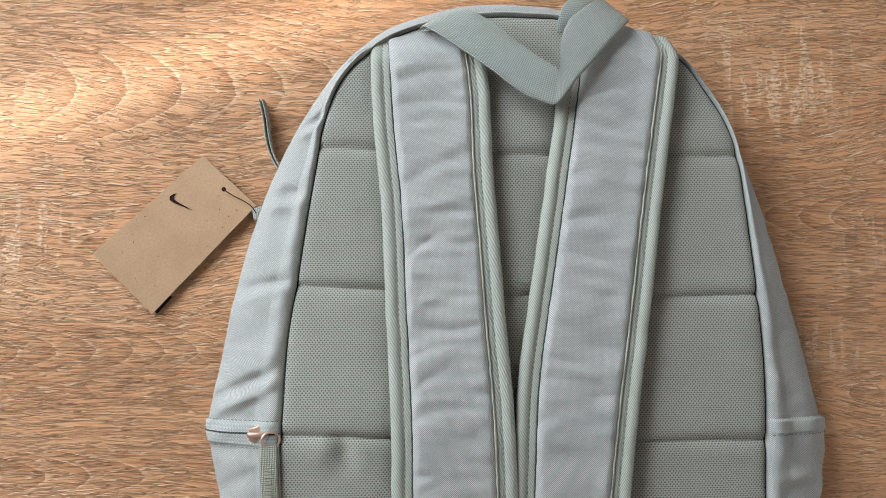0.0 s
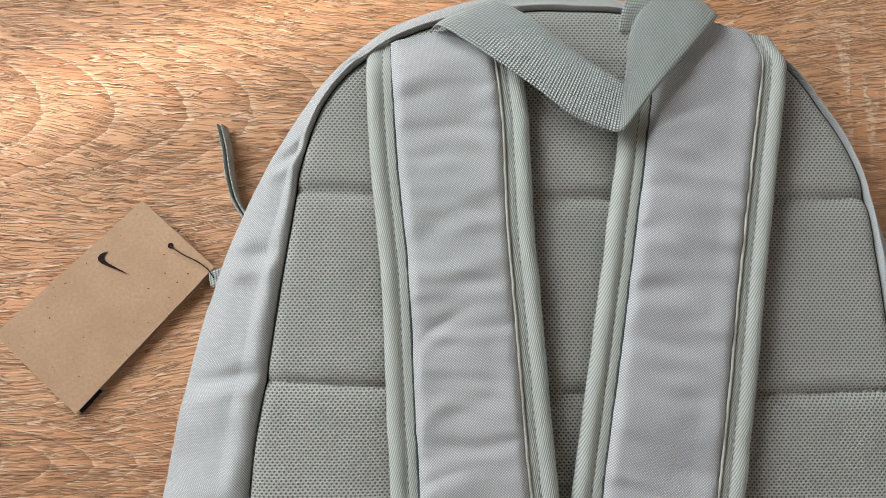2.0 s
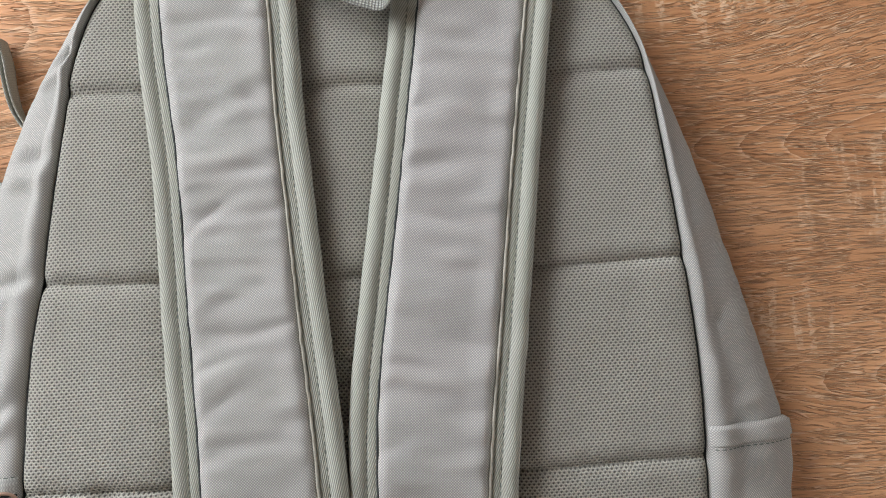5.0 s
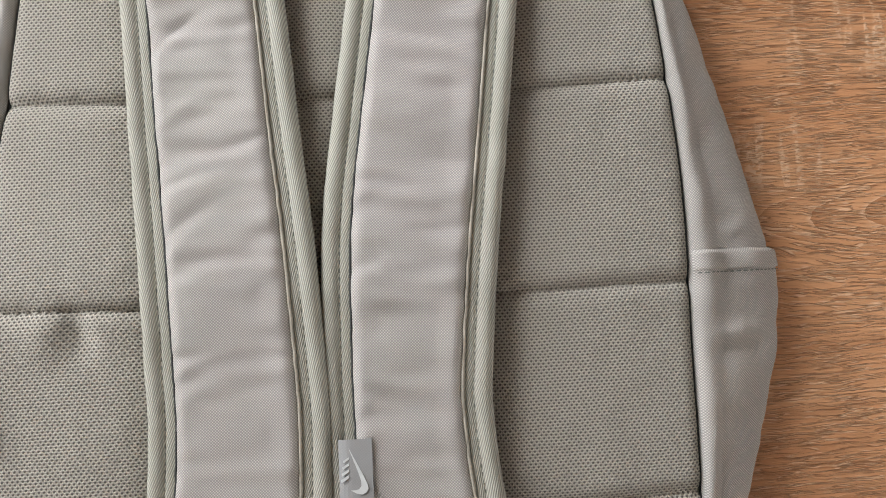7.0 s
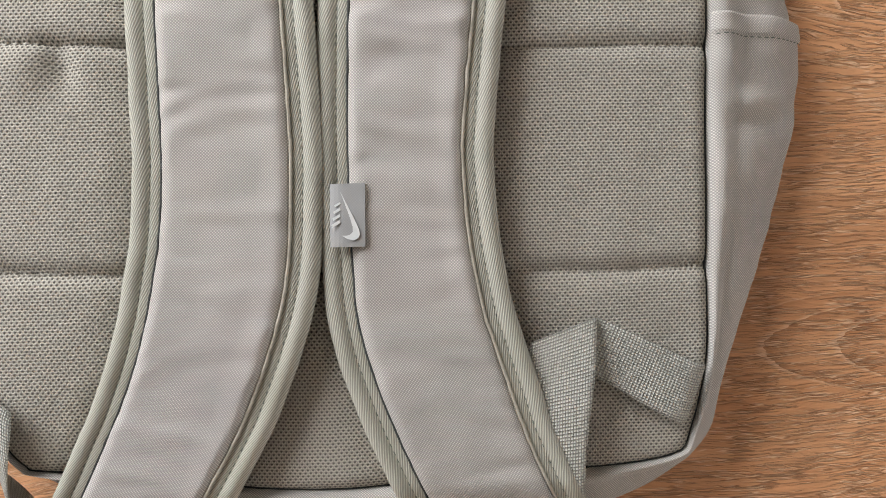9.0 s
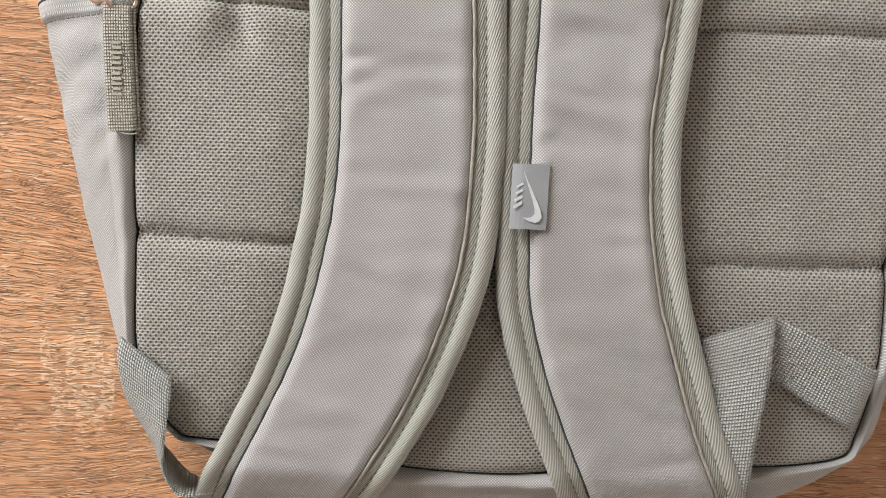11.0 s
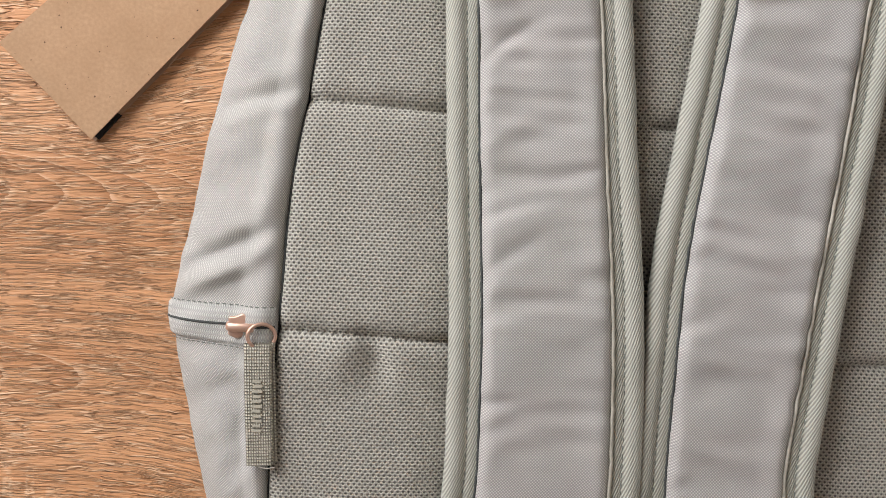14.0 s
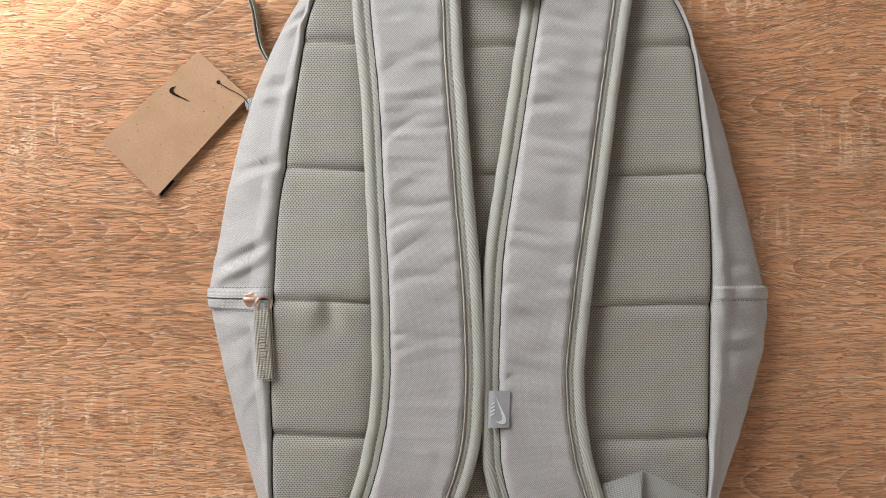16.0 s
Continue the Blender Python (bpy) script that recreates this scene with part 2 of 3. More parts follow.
ARCHES = [(-0.120, 0.220, 1, 46.0, 0.034, 0.17, 0.075), (-0.164, 0.048, 1, 150.0, 0.022, 0.16, 0.045), (0.162, 0.137, -1, 160.0, 0.024, 0.13, 0.040),
          (0.180, -0.136, -1, 110.0, 0.034, 0.10, 0.035), (-0.240, -0.030, 1, 200.0, 0.030, 0.12, 0.030), (0.215, 0.020, -1, 190.0, 0.026, 0.10, 0.028)]
OAK_A, OAK_B = (0.785, 0.422, 0.218), (0.705, 0.350, 0.167)
OAK_RING, OAK_DARK, OAK_PALE, OAK_SAW = (0.46, 0.205, 0.088), (0.230, 0.090, 0.036), (0.92, 0.63, 0.40), (0.92, 0.65, 0.42)
SAW_PATCHES = [(0.175, 0.236, 0.085), (-0.293, -0.105, 0.08), (-0.325, 0.122, 0.05), (0.245, 0.112, 0.05), (-0.19, -0.155, 0.05), (0.205, 0.05, 0.035)]

SAGE = (0.622, 0.610, 0.572)
M_STRAP = woven("sage_strap_cloth", SAGE, 0.00118, 0.00042, 0.44)
M_SIDE = woven("sage_side_cloth", (0.625, 0.618, 0.572), 0.00118, 0.00045)
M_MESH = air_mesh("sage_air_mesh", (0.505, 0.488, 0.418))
M_TWILL = twill("sage_twill_tape", (0.495, 0.497, 0.425))
M_WEB = webbing("sage_webbing", (0.565, 0.575, 0.520))
M_PULLMARK = plain("dull_olive_thread", (0.45, 0.425, 0.34), 0.9)
M_ZIPTAPE = knit("sage_zip_knit", (0.60, 0.60, 0.56))
M_PULLWEB = webbing("olive_pull_tape", (0.56, 0.53, 0.43), 0.0018)
# zip coil and back seam; on the straps it stands in for groove shade
M_DARKCORD = plain("dark_cord_and_groove_shade", (0.060, 0.066, 0.062), 0.9)
M_THREAD = plain("sage_thread", (0.44, 0.42, 0.35), 0.8, 0, 900, 0.35, 0.0002)
M_DARKTHREAD = plain("dark_sage_thread", (0.17, 0.19, 0.165), 0.8)
M_COPPER = plain("rose_copper_metal", (0.70, 0.47, 0.36), 0.45, 0.75, 60, 0.08, 0.00002)
M_LABEL = woven("grey_label_weave", (0.36, 0.375, 0.37), 0.0006, 0.00005, 0.10)
M_LABELMARK = plain("pale_label_thread", (0.62, 0.66, 0.65), 0.6)
M_KRAFT = kraft()
M_KRAFT_EDGE = plain("kraft_edge", (0.50, 0.33, 0.22), 0.8)
M_INK = plain("dark_brown_print", (0.018, 0.009, 0.007), 0.95)
M_TAGSHADE = plain("tag_shade_sliver", (0.02, 0.02, 0.022), 0.6)
M_STRING = plain("brown_string", (0.05, 0.028, 0.016), 0.95)
M_OAK = oak()
M_WALL = plain("pale_wall_paint", (0.52, 0.50, 0.47), 0.9, 0, 60, 0.04, 0.0003)
M_FLOOR = plain("grey_floor", (0.35, 0.32, 0.29), 0.7, 0, 30, 0.1, 0.0003)


# ---- shape helpers ----
def spline(pts, n, closed=False):
    """n points along a centripetal-like Catmull-Rom curve through pts, even in length."""
    p = np.array(pts, float)
    k = len(p)
    out = []
    for i in range(k if closed else k - 1):
        a, b, c, d = (p[(i + j) % k] if closed else p[min(max(i + j, 0), k - 1)] for j in (-1, 0, 1, 2))
        for s in np.linspace(0, 1, 24, endpoint=False):
            out.append(0.5 * (2 * b + (c - a) * s + (2 * a - 5 * b + 4 * c - d) * s**2 + (3 * b - a - 3 * c + d) * s**3))
    out.append(p[0] if closed else p[-1])
    out = np.array(out)
    length = np.r_[0, np.cumsum(np.linalg.norm(np.diff(out, axis=0), axis=1))]
    at = np.linspace(0, length[-1], n + 1)[:-1] if closed else np.linspace(0, length[-1], n)
    return np.stack([np.interp(at, length, out[:, i]) for i in range(out.shape[1])], 1)


def nz(x, y, z=0.0, scale=1.0):
    return noise.noise(Vector((x * scale, y * scale, z)))


def step(x, a, b):
    s = min(max((x - a) / (b - a), 0.0), 1.0)
    return s * s * (3 - 2 * s)


def grid_mesh(points, uvs, wrap_u=False, wrap_v=False, smooth=True):
    """A mesh from rows of points [i][j], with UVs in metres."""
    rows, cols = len(points), len(points[0])
    verts = [tuple(q) for r in points for q in r]
    faces, coords = [], []
    for i in range(rows if wrap_v else rows - 1):
        for j in range(cols if wrap_u else cols - 1):
            i2, j2 = (i + 1) % rows, (j + 1) % cols
            faces.append((i * cols + j, i * cols + j2, i2 * cols + j2, i2 * cols + j))
            for a, b, ei, ej in ((i, j, i, j), (i, j2, i, j + 1), (i2, j2, i + 1, j + 1), (i2, j, i + 1, j)):
                u = uvs[a][b]
                coords.append((u[0], u[1]))
    mesh = bpy.data.meshes.new("surface")
    mesh.from_pydata(verts, [], faces)
    layer = mesh.uv_layers.new(name="UVMap")
    layer.data.foreach_set("uv", np.array(coords, dtype=np.float32).ravel())
    if smooth:
        mesh.polygons.foreach_set("use_smooth", [True] * len(faces))
    return mesh


def part(name, mesh, material, parent, label=""):
    if isinstance(mesh, bmesh.types.BMesh):
        bm, mesh = mesh, bpy.data.meshes.new(name)
        bm.to_mesh(mesh)
        bm.free()
    mesh.name = name
    mesh.materials.append(material)
    ob = new(name, mesh)
    ob.parent = parent
    return tagged(ob, label)


def flat_uv(points):
    return [[(q[0], q[1]) for q in r] for r in points]


def tube_mesh(path, radius, sides=8, flat=1.0, closed=False):
    """A round cord along a path; flat squashes it in height."""
    path = [Vector(p) for p in path]
    n, pts, uvs, run = len(path), [], [], 0.0
    for i, p in enumerate(path):
        a = path[(i - 1) % n] if closed else path[max(i - 1, 0)]
        b = path[(i + 1) % n] if closed else path[min(i + 1, n - 1)]
        t = (b - a).normalized()
        side = t.cross(Vector((0, 0, 1)))
        side = side.normalized() if side.length > 1e-4 else Vector((1, 0, 0))
        up = side.cross(t)
        if i:
            run += (p - path[i - 1]).length
        r = radius(i / (n - 1)) if callable(radius) else radius
        pts.append([p + side * (r * math.cos(TAU * k / sides)) + up * (r * flat * math.sin(TAU * k / sides)) for k in range(sides)])
        uvs.append([(TAU * r * k / sides, run) for k in range(sides)])
    return grid_mesh(pts, uvs, wrap_u=True, wrap_v=closed)


def ribbon_mesh(sections, thick, along=60, across=10, bulge=0.0):
    """A webbing of real thickness through cross-sections (edge, edge), each (x, y, z)."""
    a = spline([s[0] for s in sections], along)
    b = spline([s[1] for s in sections], along)
    pts, uvs, run = [], [], 0.0
    for i in range(along):
        if i:
            run += 0.5 * (np.linalg.norm(a[i] - a[i - 1]) + np.linalg.norm(b[i] - b[i - 1]))
        t = (a[min(i + 1, along - 1)] - a[max(i - 1, 0)]) + (b[min(i + 1, along - 1)] - b[max(i - 1, 0)])
        w = b[i] - a[i]
        nrm = np.cross(t, w)
        nrm = nrm / (np.linalg.norm(nrm) + 1e-12)
        if nrm[2] < 0:
            nrm = -nrm
        width = np.linalg.norm(w)
        top, bot = [], []
        for j in range(across + 1):
            s = j / across
            edge = 1 - 0.65 * abs(2 * s - 1) ** 8
            mid = a[i] + w * s + nrm * bulge * (1 - (2 * s - 1) ** 2)
            top.append((mid + nrm * thick * 0.5 * edge, (s * width, run)))
            bot.append((mid - nrm * thick * 0.5 * edge, (s * width, run)))
        ring = top + bot[::-1]
        pts.append([q[0] for q in ring])
        uvs.append([q[1] for q in ring])
    return grid_mesh(pts, uvs, wrap_u=True)


def stitch_mesh(path, length, gap, radius, lift=0.0):
    """A line of single stitches along a path, joined."""
    p = np.array(path, float)
    run = np.r_[0, np.cumsum(np.linalg.norm(np.diff(p, axis=0), axis=1))]
    bm = bmesh.new()
    s = 0.0
    while s + length < run[-1]:
        ends = [Vector([np.interp(q, run, p[:, i]) for i in range(3)]) for q in (s, s + length)]
        for e in ends:
            e.z += lift
        t = (ends[1] - ends[0]).normalized()
        side = t.cross(Vector((0, 0, 1))).normalized() * radius
        up = Vector((0, 0, radius))
        rings = []
        for f, k in ((0.0, 0.35), (0.25, 1.0), (0.75, 1.0), (1.0, 0.35)):
            c = ends[0].lerp(ends[1], f) + up * (k - 0.6)
            rings.append([bm.verts.new(c + side * (k * math.cos(x)) + up * (k * math.sin(x))) for x in (0, 1.57, 3.14, 4.71)])
        for r0, r1 in zip(rings, rings[1:]):
            for i in range(4):
                bm.faces.new((r0[i], r0[(i + 1) % 4], r1[(i + 1) % 4], r1[i]))
        s += length + gap
    return bm


def prism(outline, thick, bevel=0.0):
    """A flat plate of the outline, standing from z = 0 to thick."""
    bm = bmesh.new()
    face = bm.faces.new([bm.verts.new((x, y, 0)) for x, y in outline])
    bmesh.ops.recalc_face_normals(bm, faces=[face])
    ext = bmesh.ops.extrude_face_region(bm, geom=[face])
    bmesh.ops.translate(bm, vec=(0, 0, thick), verts=[g for g in ext["geom"] if isinstance(g, bmesh.types.BMVert)])
    bmesh.ops.recalc_face_normals(bm, faces=bm.faces[:])
    if bevel:
        bmesh.ops.bevel(bm, geom=bm.edges[:], offset=bevel, segments=2, affect="EDGES", profile=0.5)
    return bm


def box(x0, x1, y0, y1, z0, z1, bevel=0.0):
    bm = prism([(x0, y0), (x1, y0), (x1, y1), (x0, y1)], z1 - z0, bevel)
    bmesh.ops.translate(bm, vec=(0, 0, z0), verts=bm.verts[:])
    return bm


def setting(name, bm, material, label, category):
    mesh = bpy.data.meshes.new(name)
    bm.to_mesh(mesh)
    bm.free()
    mesh.materials.append(material)
    return tagged(new(name, mesh), label, category, kind="structure")


# ---- table top, with an unseen floor, ceiling and plain walls added for the light ----
table_top = setting("table_top", box(-0.95, 1.0, -0.75, 0.95, -0.036, 0.0, 0.002), M_OAK, "light oak laminate table top with long grain and pale saw marks", "table")
for lx in (-0.87, 0.92):
    for ly in (-0.67, 0.87):
        leg = part("table_leg", box(lx - 0.03, lx + 0.03, ly - 0.03, ly + 0.03, -0.76, -0.036), M_OAK, table_top)
setting("floor", box(-1.12, 2.2, -1.9, 2.1, -0.80, -0.76), M_FLOOR, "plain grey floor under the table", "floor")
setting("ceiling", box(-1.12, 2.2, -1.9, 2.1, 1.74, 1.80), M_WALL, "plain white painted ceiling", "ceiling")
setting("wall_south", box(-1.0, 2.1, -1.9, -1.8, -0.76, 1.74), M_WALL, "plain white painted wall", "wall")


def wall_with_opening(name, x0, x1, y0, y1, lo, hi, along):
    """An unseen wall that shapes the light, open from lo to hi along it, 0.1 to 1.5 m above the table's top."""
    bm = bmesh.new()
    z0, z1, s0, s1 = -0.76, 1.74, 0.15, 1.55
    spans = [(None, lo, z0, z1), (hi, None, z0, z1), (lo, hi, z0, s0), (lo, hi, s1, z1)]
    for a, b, c, d in spans:
        if along == "y":
            piece = box(x0, x1, y0 if a is None else a, y1 if b is None else b, c, d)
        else:
            piece = box(x0 if a is None else a, x1 if b is None else b, y0, y1, c, d)
        tmp = bpy.data.meshes.new("tmp")
        piece.to_mesh(tmp)
        piece.free()
        bm.from_mesh(tmp)
        bpy.data.meshes.remove(tmp)
    return setting(name, bm, M_WALL, "plain white painted wall out of view, with an opening that shapes the light", "wall")


wall_with_opening("wall_west", -1.12, -1.0, -1.9, 2.1, -0.1, 1.4, "y")
wall_with_opening("wall_north", -1.0, 2.1, 2.0, 2.1, 2.05, 2.08, "x")
wall_with_opening("wall_east", 2.1, 2.2, -1.9, 0.9, -1.2, 0.15, "y")
# unseen wall whose narrow slit is added to cut the sun into a streak
wall_with_opening("sun_slit_wall", 2.1, 2.2, 0.9, 2.1, 1.066, 1.138, "y")


# ---- the backpack ----
PANEL = [(0.0033, 0.2639), (0.0294, 0.2623), (0.065, 0.254), (0.1013, 0.2395), (0.1210, 0.2145), (0.1325, 0.1935), (0.1388, 0.170), (0.1430, 0.12),
         (0.1458, 0.08), (0.1480, 0.042), (0.1478, 0.0), (0.1465, -0.041), (0.1460, -0.09), (0.1456, -0.134), (0.1384, -0.1648), (0.131, -0.1741),
         (0.0968, -0.1786), (0.0146, -0.183), (-0.040, -0.1822), (-0.1212, -0.173), (-0.1347, -0.1695), (-0.1465, -0.152), (-0.1499, -0.1317), (-0.1500, -0.094),
         (-0.1503, -0.046), (-0.1480, 0.002), (-0.1470, 0.021), (-0.1455, 0.056), (-0.1397, 0.0977), (-0.1345, 0.136), (-0.1300, 0.166), (-0.1272, 0.186),
         (-0.1172, 0.217), (-0.0985, 0.2385), (-0.0668, 0.2555), (-0.0226, 0.2635)]
OUTER = [(-0.0181, 0.2757), (0.0119, 0.2746), (0.034, 0.271), (0.0675, 0.263), (0.091, 0.2505), (0.1107, 0.2385), (0.1314, 0.2099), (0.1426, 0.1825),
         (0.1563, 0.1448), (0.1730, 0.0850), (0.1880, 0.0222), (0.1912, 0.0045), (0.1915, -0.0190), (0.1853, -0.0500), (0.1722, -0.1000), (0.1575, -0.1450),
         (0.1505, -0.169), (0.1359, -0.1828), (0.1147, -0.1945), (0.078, -0.2035), (0.0, -0.209), (-0.08, -0.201), (-0.118, -0.186), (-0.1370, -0.172),
         (-0.153, -0.157), (-0.1637, -0.1405), (-0.1750, -0.1000), (-0.1870, -0.0530), (-0.1955, -0.010), (-0.1970, 0.0060), (-0.1900, 0.0440), (-0.1820, 0.0860),
         (-0.1702, 0.130), (-0.1561, 0.167), (-0.1395, 0.2), (-0.1176, 0.2322), (-0.0988, 0.2495), (-0.0815, 0.2606), (-0.0443, 0.2726)]
HUB = np.array((-0.002, 0.03))
AROUND = 720


def by_angle(outline):
    """The outline's radius at AROUND even angles round the hub."""
    p = spline(outline, 3000, True) - HUB
    ang, rad = np.arctan2(p[:, 1], p[:, 0]), np.linalg.norm(p, axis=1)
    order = np.argsort(ang)
    return np.interp(np.linspace(-math.pi, math.pi, AROUND, endpoint=False), ang[order], rad[order], period=TAU)


R_PANEL, R_OUTER = by_angle(PANEL), by_angle(OUTER)
ANGLES = np.linspace(-math.pi, math.pi, AROUND, endpoint=False)
EDGE_Y = [-0.21, -0.18, -0.13, -0.09, 0.0, 0.09, 0.175, 0.24, 0.27]
EDGE_L = [0.021, 0.029, 0.034, 0.036, 0.040, 0.031, 0.026, 0.021, 0.018]
EDGE_R = [0.019, 0.025, 0.028, 0.030, 0.032, 0.031, 0.024, 0.019, 0.016]
QUILT = [(0.177, 0.173), (0.089, 0.083), (0.0, -0.006), (-0.0905, -0.0965)]


LEFT_A = [(-0.0970, 0.2445), (-0.0943, 0.1916), (-0.0888, 0.1350), (-0.0858, 0.0725), (-0.0825, 0.0086), (-0.0819, -0.0357), (-0.0822, -0.056), (-0.0856, -0.0871), (-0.0976, -0.1329), (-0.1249, -0.1897), (-0.142, -0.224)]
LEFT_B = [(-0.0285, 0.2600), (-0.0228, 0.2149), (-0.0209, 0.1620), (-0.0175, 0.1128), (-0.0146, 0.0680), (-0.0112, 0.0250), (-0.0090, -0.0196), (-0.0086, -0.0600), (-0.0129, -0.1037), (-0.0282, -0.1477), (-0.0487, -0.1849), (-0.076, -0.229)]
RIGHT_A = [(0.0310, 0.2675), (0.0206, 0.198), (0.0147, 0.1617), (0.0080, 0.1200), (0.0000, 0.0722), (-0.0055, 0.0370), (-0.0080, 0.0095), (-0.0100, -0.045), (-0.0095, -0.0931), (-0.0075, -0.1175), (0.0015, -0.1490), (0.0170, -0.1870), (0.036, -0.228)]
RIGHT_B = [(0.0950, 0.2490), (0.1000, 0.2370), (0.0990, 0.2260), (0.0920, 0.1860), (0.0812, 0.1205), (0.0724, 0.0620), (0.0645, 0.0103), (0.0587, -0.0385), (0.0582, -0.0576), (0.0598, -0.0830), (0.0645, -0.1100), (0.0690, -0.125), (0.0816, -0.1634), (0.0966, -0.1971), (0.108, -0.222)]


def side_of(points, y):
    ys = [q[1] for q in points][::-1]
    return np.interp(y, ys, [q[0] for q in points][::-1])


def panel_base(x, y):
    """The height of the padded back without its quilting."""
    u = min(max((x + 0.15) / 0.30, -0.2), 1.2)
    lo = np.interp(y, EDGE_Y, EDGE_L) * (1 - u) + np.interp(y, EDGE_Y, EDGE_R) * u
    return lo + 0.003 * (1 - (2 * min(max(u, 0), 1) - 1) ** 2)


def panel_height(x, y):
    z = panel_base(x, y)
    u = min(max((x + 0.15) / 0.30, 0), 1)
    seam = 1.0
    for a, b in QUILT:
        d = abs(y - (a + (b - a) * u) + 0.0022 * math.sin(math.pi * u) - 0.0008 * nz(x * 30, a * 50))
        seam = min(seam, d / 0.0095)
    z += -0.0050 * (1 - math.sqrt(max(0.0, 1 - (1 - seam) ** 2))) if seam < 1 else 0.0
    z += 0.0011 * nz(x, y, 1.0, 26) + 0.0004 * nz(x, y, 2.0, 80)
    # the pad gives way beside the straps
    for a, b in ((LEFT_A, LEFT_B), (RIGHT_A, RIGHT_B)):
        d = max(side_of(a, y) - x, x - side_of(b, y), 0.0)
        z -= 0.0030 * math.exp(-d / 0.009) * step(0.25 - y, 0.0, 0.03)
    # a pinched dent beside the strap
    dx, dy = x + 0.1106, y + 0.0100
    z -= 0.0044 * math.exp(-(((dx + 0.3 * dy) / 0.0055) ** 2) - (dy / 0.009) ** 2) - 0.0026 * math.exp(-(((dx + 0.014) / 0.009) ** 2) - (dy / 0.010) ** 2)
    return z


backpack = tagged(new("backpack"), "sage green fabric backpack lying face down, straps up, on the table", "backpack")

# padded mesh back: rays from the hub, dense rings, dropping a little into the edge seam
rings = [0.0] + [1 - (1 - s) ** 1.12 for s in np.linspace(0.006, 1.0, 150)]
pts = []
for s in rings:
    row = []
    for a, r in zip(ANGLES, R_PANEL):
        x, y = HUB[0] + math.cos(a) * r * s, HUB[1] + math.sin(a) * r * s
        inset = r * (1 - s)
        drop = 0.0032 * (1 - math.sqrt(max(0.0, 1 - (1 - min(inset / 0.007, 1)) ** 2)))
        row.append((x, y, panel_height(x, y) - drop))
    pts.append(row)
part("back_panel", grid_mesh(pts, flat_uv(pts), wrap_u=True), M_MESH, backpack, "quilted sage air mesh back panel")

# stitching along each quilted seam
for k, (qa, qb) in enumerate(QUILT):
    line = []
    for x in np.linspace(-0.125 if k == 0 else -0.144, 0.134 if k == 0 else 0.142, 160):
        u = (x + 0.15) / 0.30
        y = qa + (qb - qa) * u - 0.0022 * math.sin(math.pi * u) + 0.0008 * nz(x * 30, qa * 50)
        line.append((x, y, panel_height(x, y)))
    part("stitching", stitch_mesh(line, 0.0022, 0.0012, 0.00026, 0.0002), M_DARKTHREAD, backpack, "dark quilting stitches")

# the seam round the back, its dark line drawn with a near-black cord
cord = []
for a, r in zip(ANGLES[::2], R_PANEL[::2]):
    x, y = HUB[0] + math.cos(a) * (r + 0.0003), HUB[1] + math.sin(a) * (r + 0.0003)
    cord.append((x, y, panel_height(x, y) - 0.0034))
part("seam_cord", tube_mesh(cord, 0.00055, 6, closed=True), M_DARKCORD, backpack, "dark seam round the back panel")

# the side wall: rolls out from the seam and down to the table
WALL_ROWS = 44
CREASES = [(-0.1345, 0.195, 0.0040, 0.0035), (-0.106, 0.243, 0.0034, 0.003), (-0.152, 0.150, 0.0026, 0.004), (-0.161, 0.090, 0.0024, 0.004), (-0.176, 0.030, 0.0034, 0.005), (0.175, -0.040, 0.0016, 0.004), (0.165, 0.060, 0.0010, 0.006)]


def wall_point(a, rp, ro, s, lift=0.0):
    """s: 0 at the seam, 1 at the widest line, 1.35 tucked under."""
    c, d = math.cos(a), math.sin(a)
    xs, ys = HUB[0] + c * rp, HUB[1] + d * rp
    zp = 0.15 * panel_height(xs, ys) + 0.85 * panel_base(xs, ys) - 0.0024
    low = 0.010
    if s <= 1:
        r = rp + 0.0006 + (ro - rp - 0.0006) * s
        z = low + (zp - low) * (1 - s ** 1.9) ** 0.75
        z += 0.0040 * math.sin(math.pi * min(s * 3.0, 1.0)) * (1 - s)
        z -= 0.0016 * max(0.0, 1 - s * 16) ** 2
    else:
        f = (s - 1) / 0.35
        r = ro - 0.012 * f ** 2
        z = low * (1 - f) + 0.0006 * f
    w = (ro - rp) / 0.05
    crease = 0.0032 * nz(c * 7.6, d * 7.6, s * 2.2 + 3.0) + 0.0020 * nz(c * 23, d * 23, s * 3.0 + 40.0) + 0.0007 * nz(c * 80, d * 80, s * 2.0 + 90.0) * max(0.0, 1 - s * 3)
    for cx, cy, depth, wide in CREASES:
        turn = (a - math.atan2(cy - HUB[1], cx - HUB[0]) + math.pi) % TAU - math.pi
        along = turn * ro - 0.022 * (s - 0.5)
        crease -= 1.25 * depth * (math.exp(-((along / wide) ** 2)) - 0.6 * math.exp(-(((along - 2.2 * wide) / wide) ** 2))) * math.sin(math.pi * min(s, 1)) / max(w, 0.25)
    crease *= min(1, s * 5) * w * (1 if s < 1 else max(0, 1 - (s - 1) * 4))
    return Vector((HUB[0] + c * (r + lift * s), HUB[1] + d * (r + lift * s), max(0.0006, z + crease + lift * (1 - 0.5 * s))))


levels = list(np.linspace(0, 1, WALL_ROWS) ** 1.15) + [1.08, 1.16, 1.25, 1.35]
pts = [[wall_point(a, rp, ro, s) for a, rp, ro in zip(ANGLES, R_PANEL, R_OUTER)] for s in levels]
pts.append([Vector((HUB[0], HUB[1], 0.0006))] * AROUND)
uvs = []
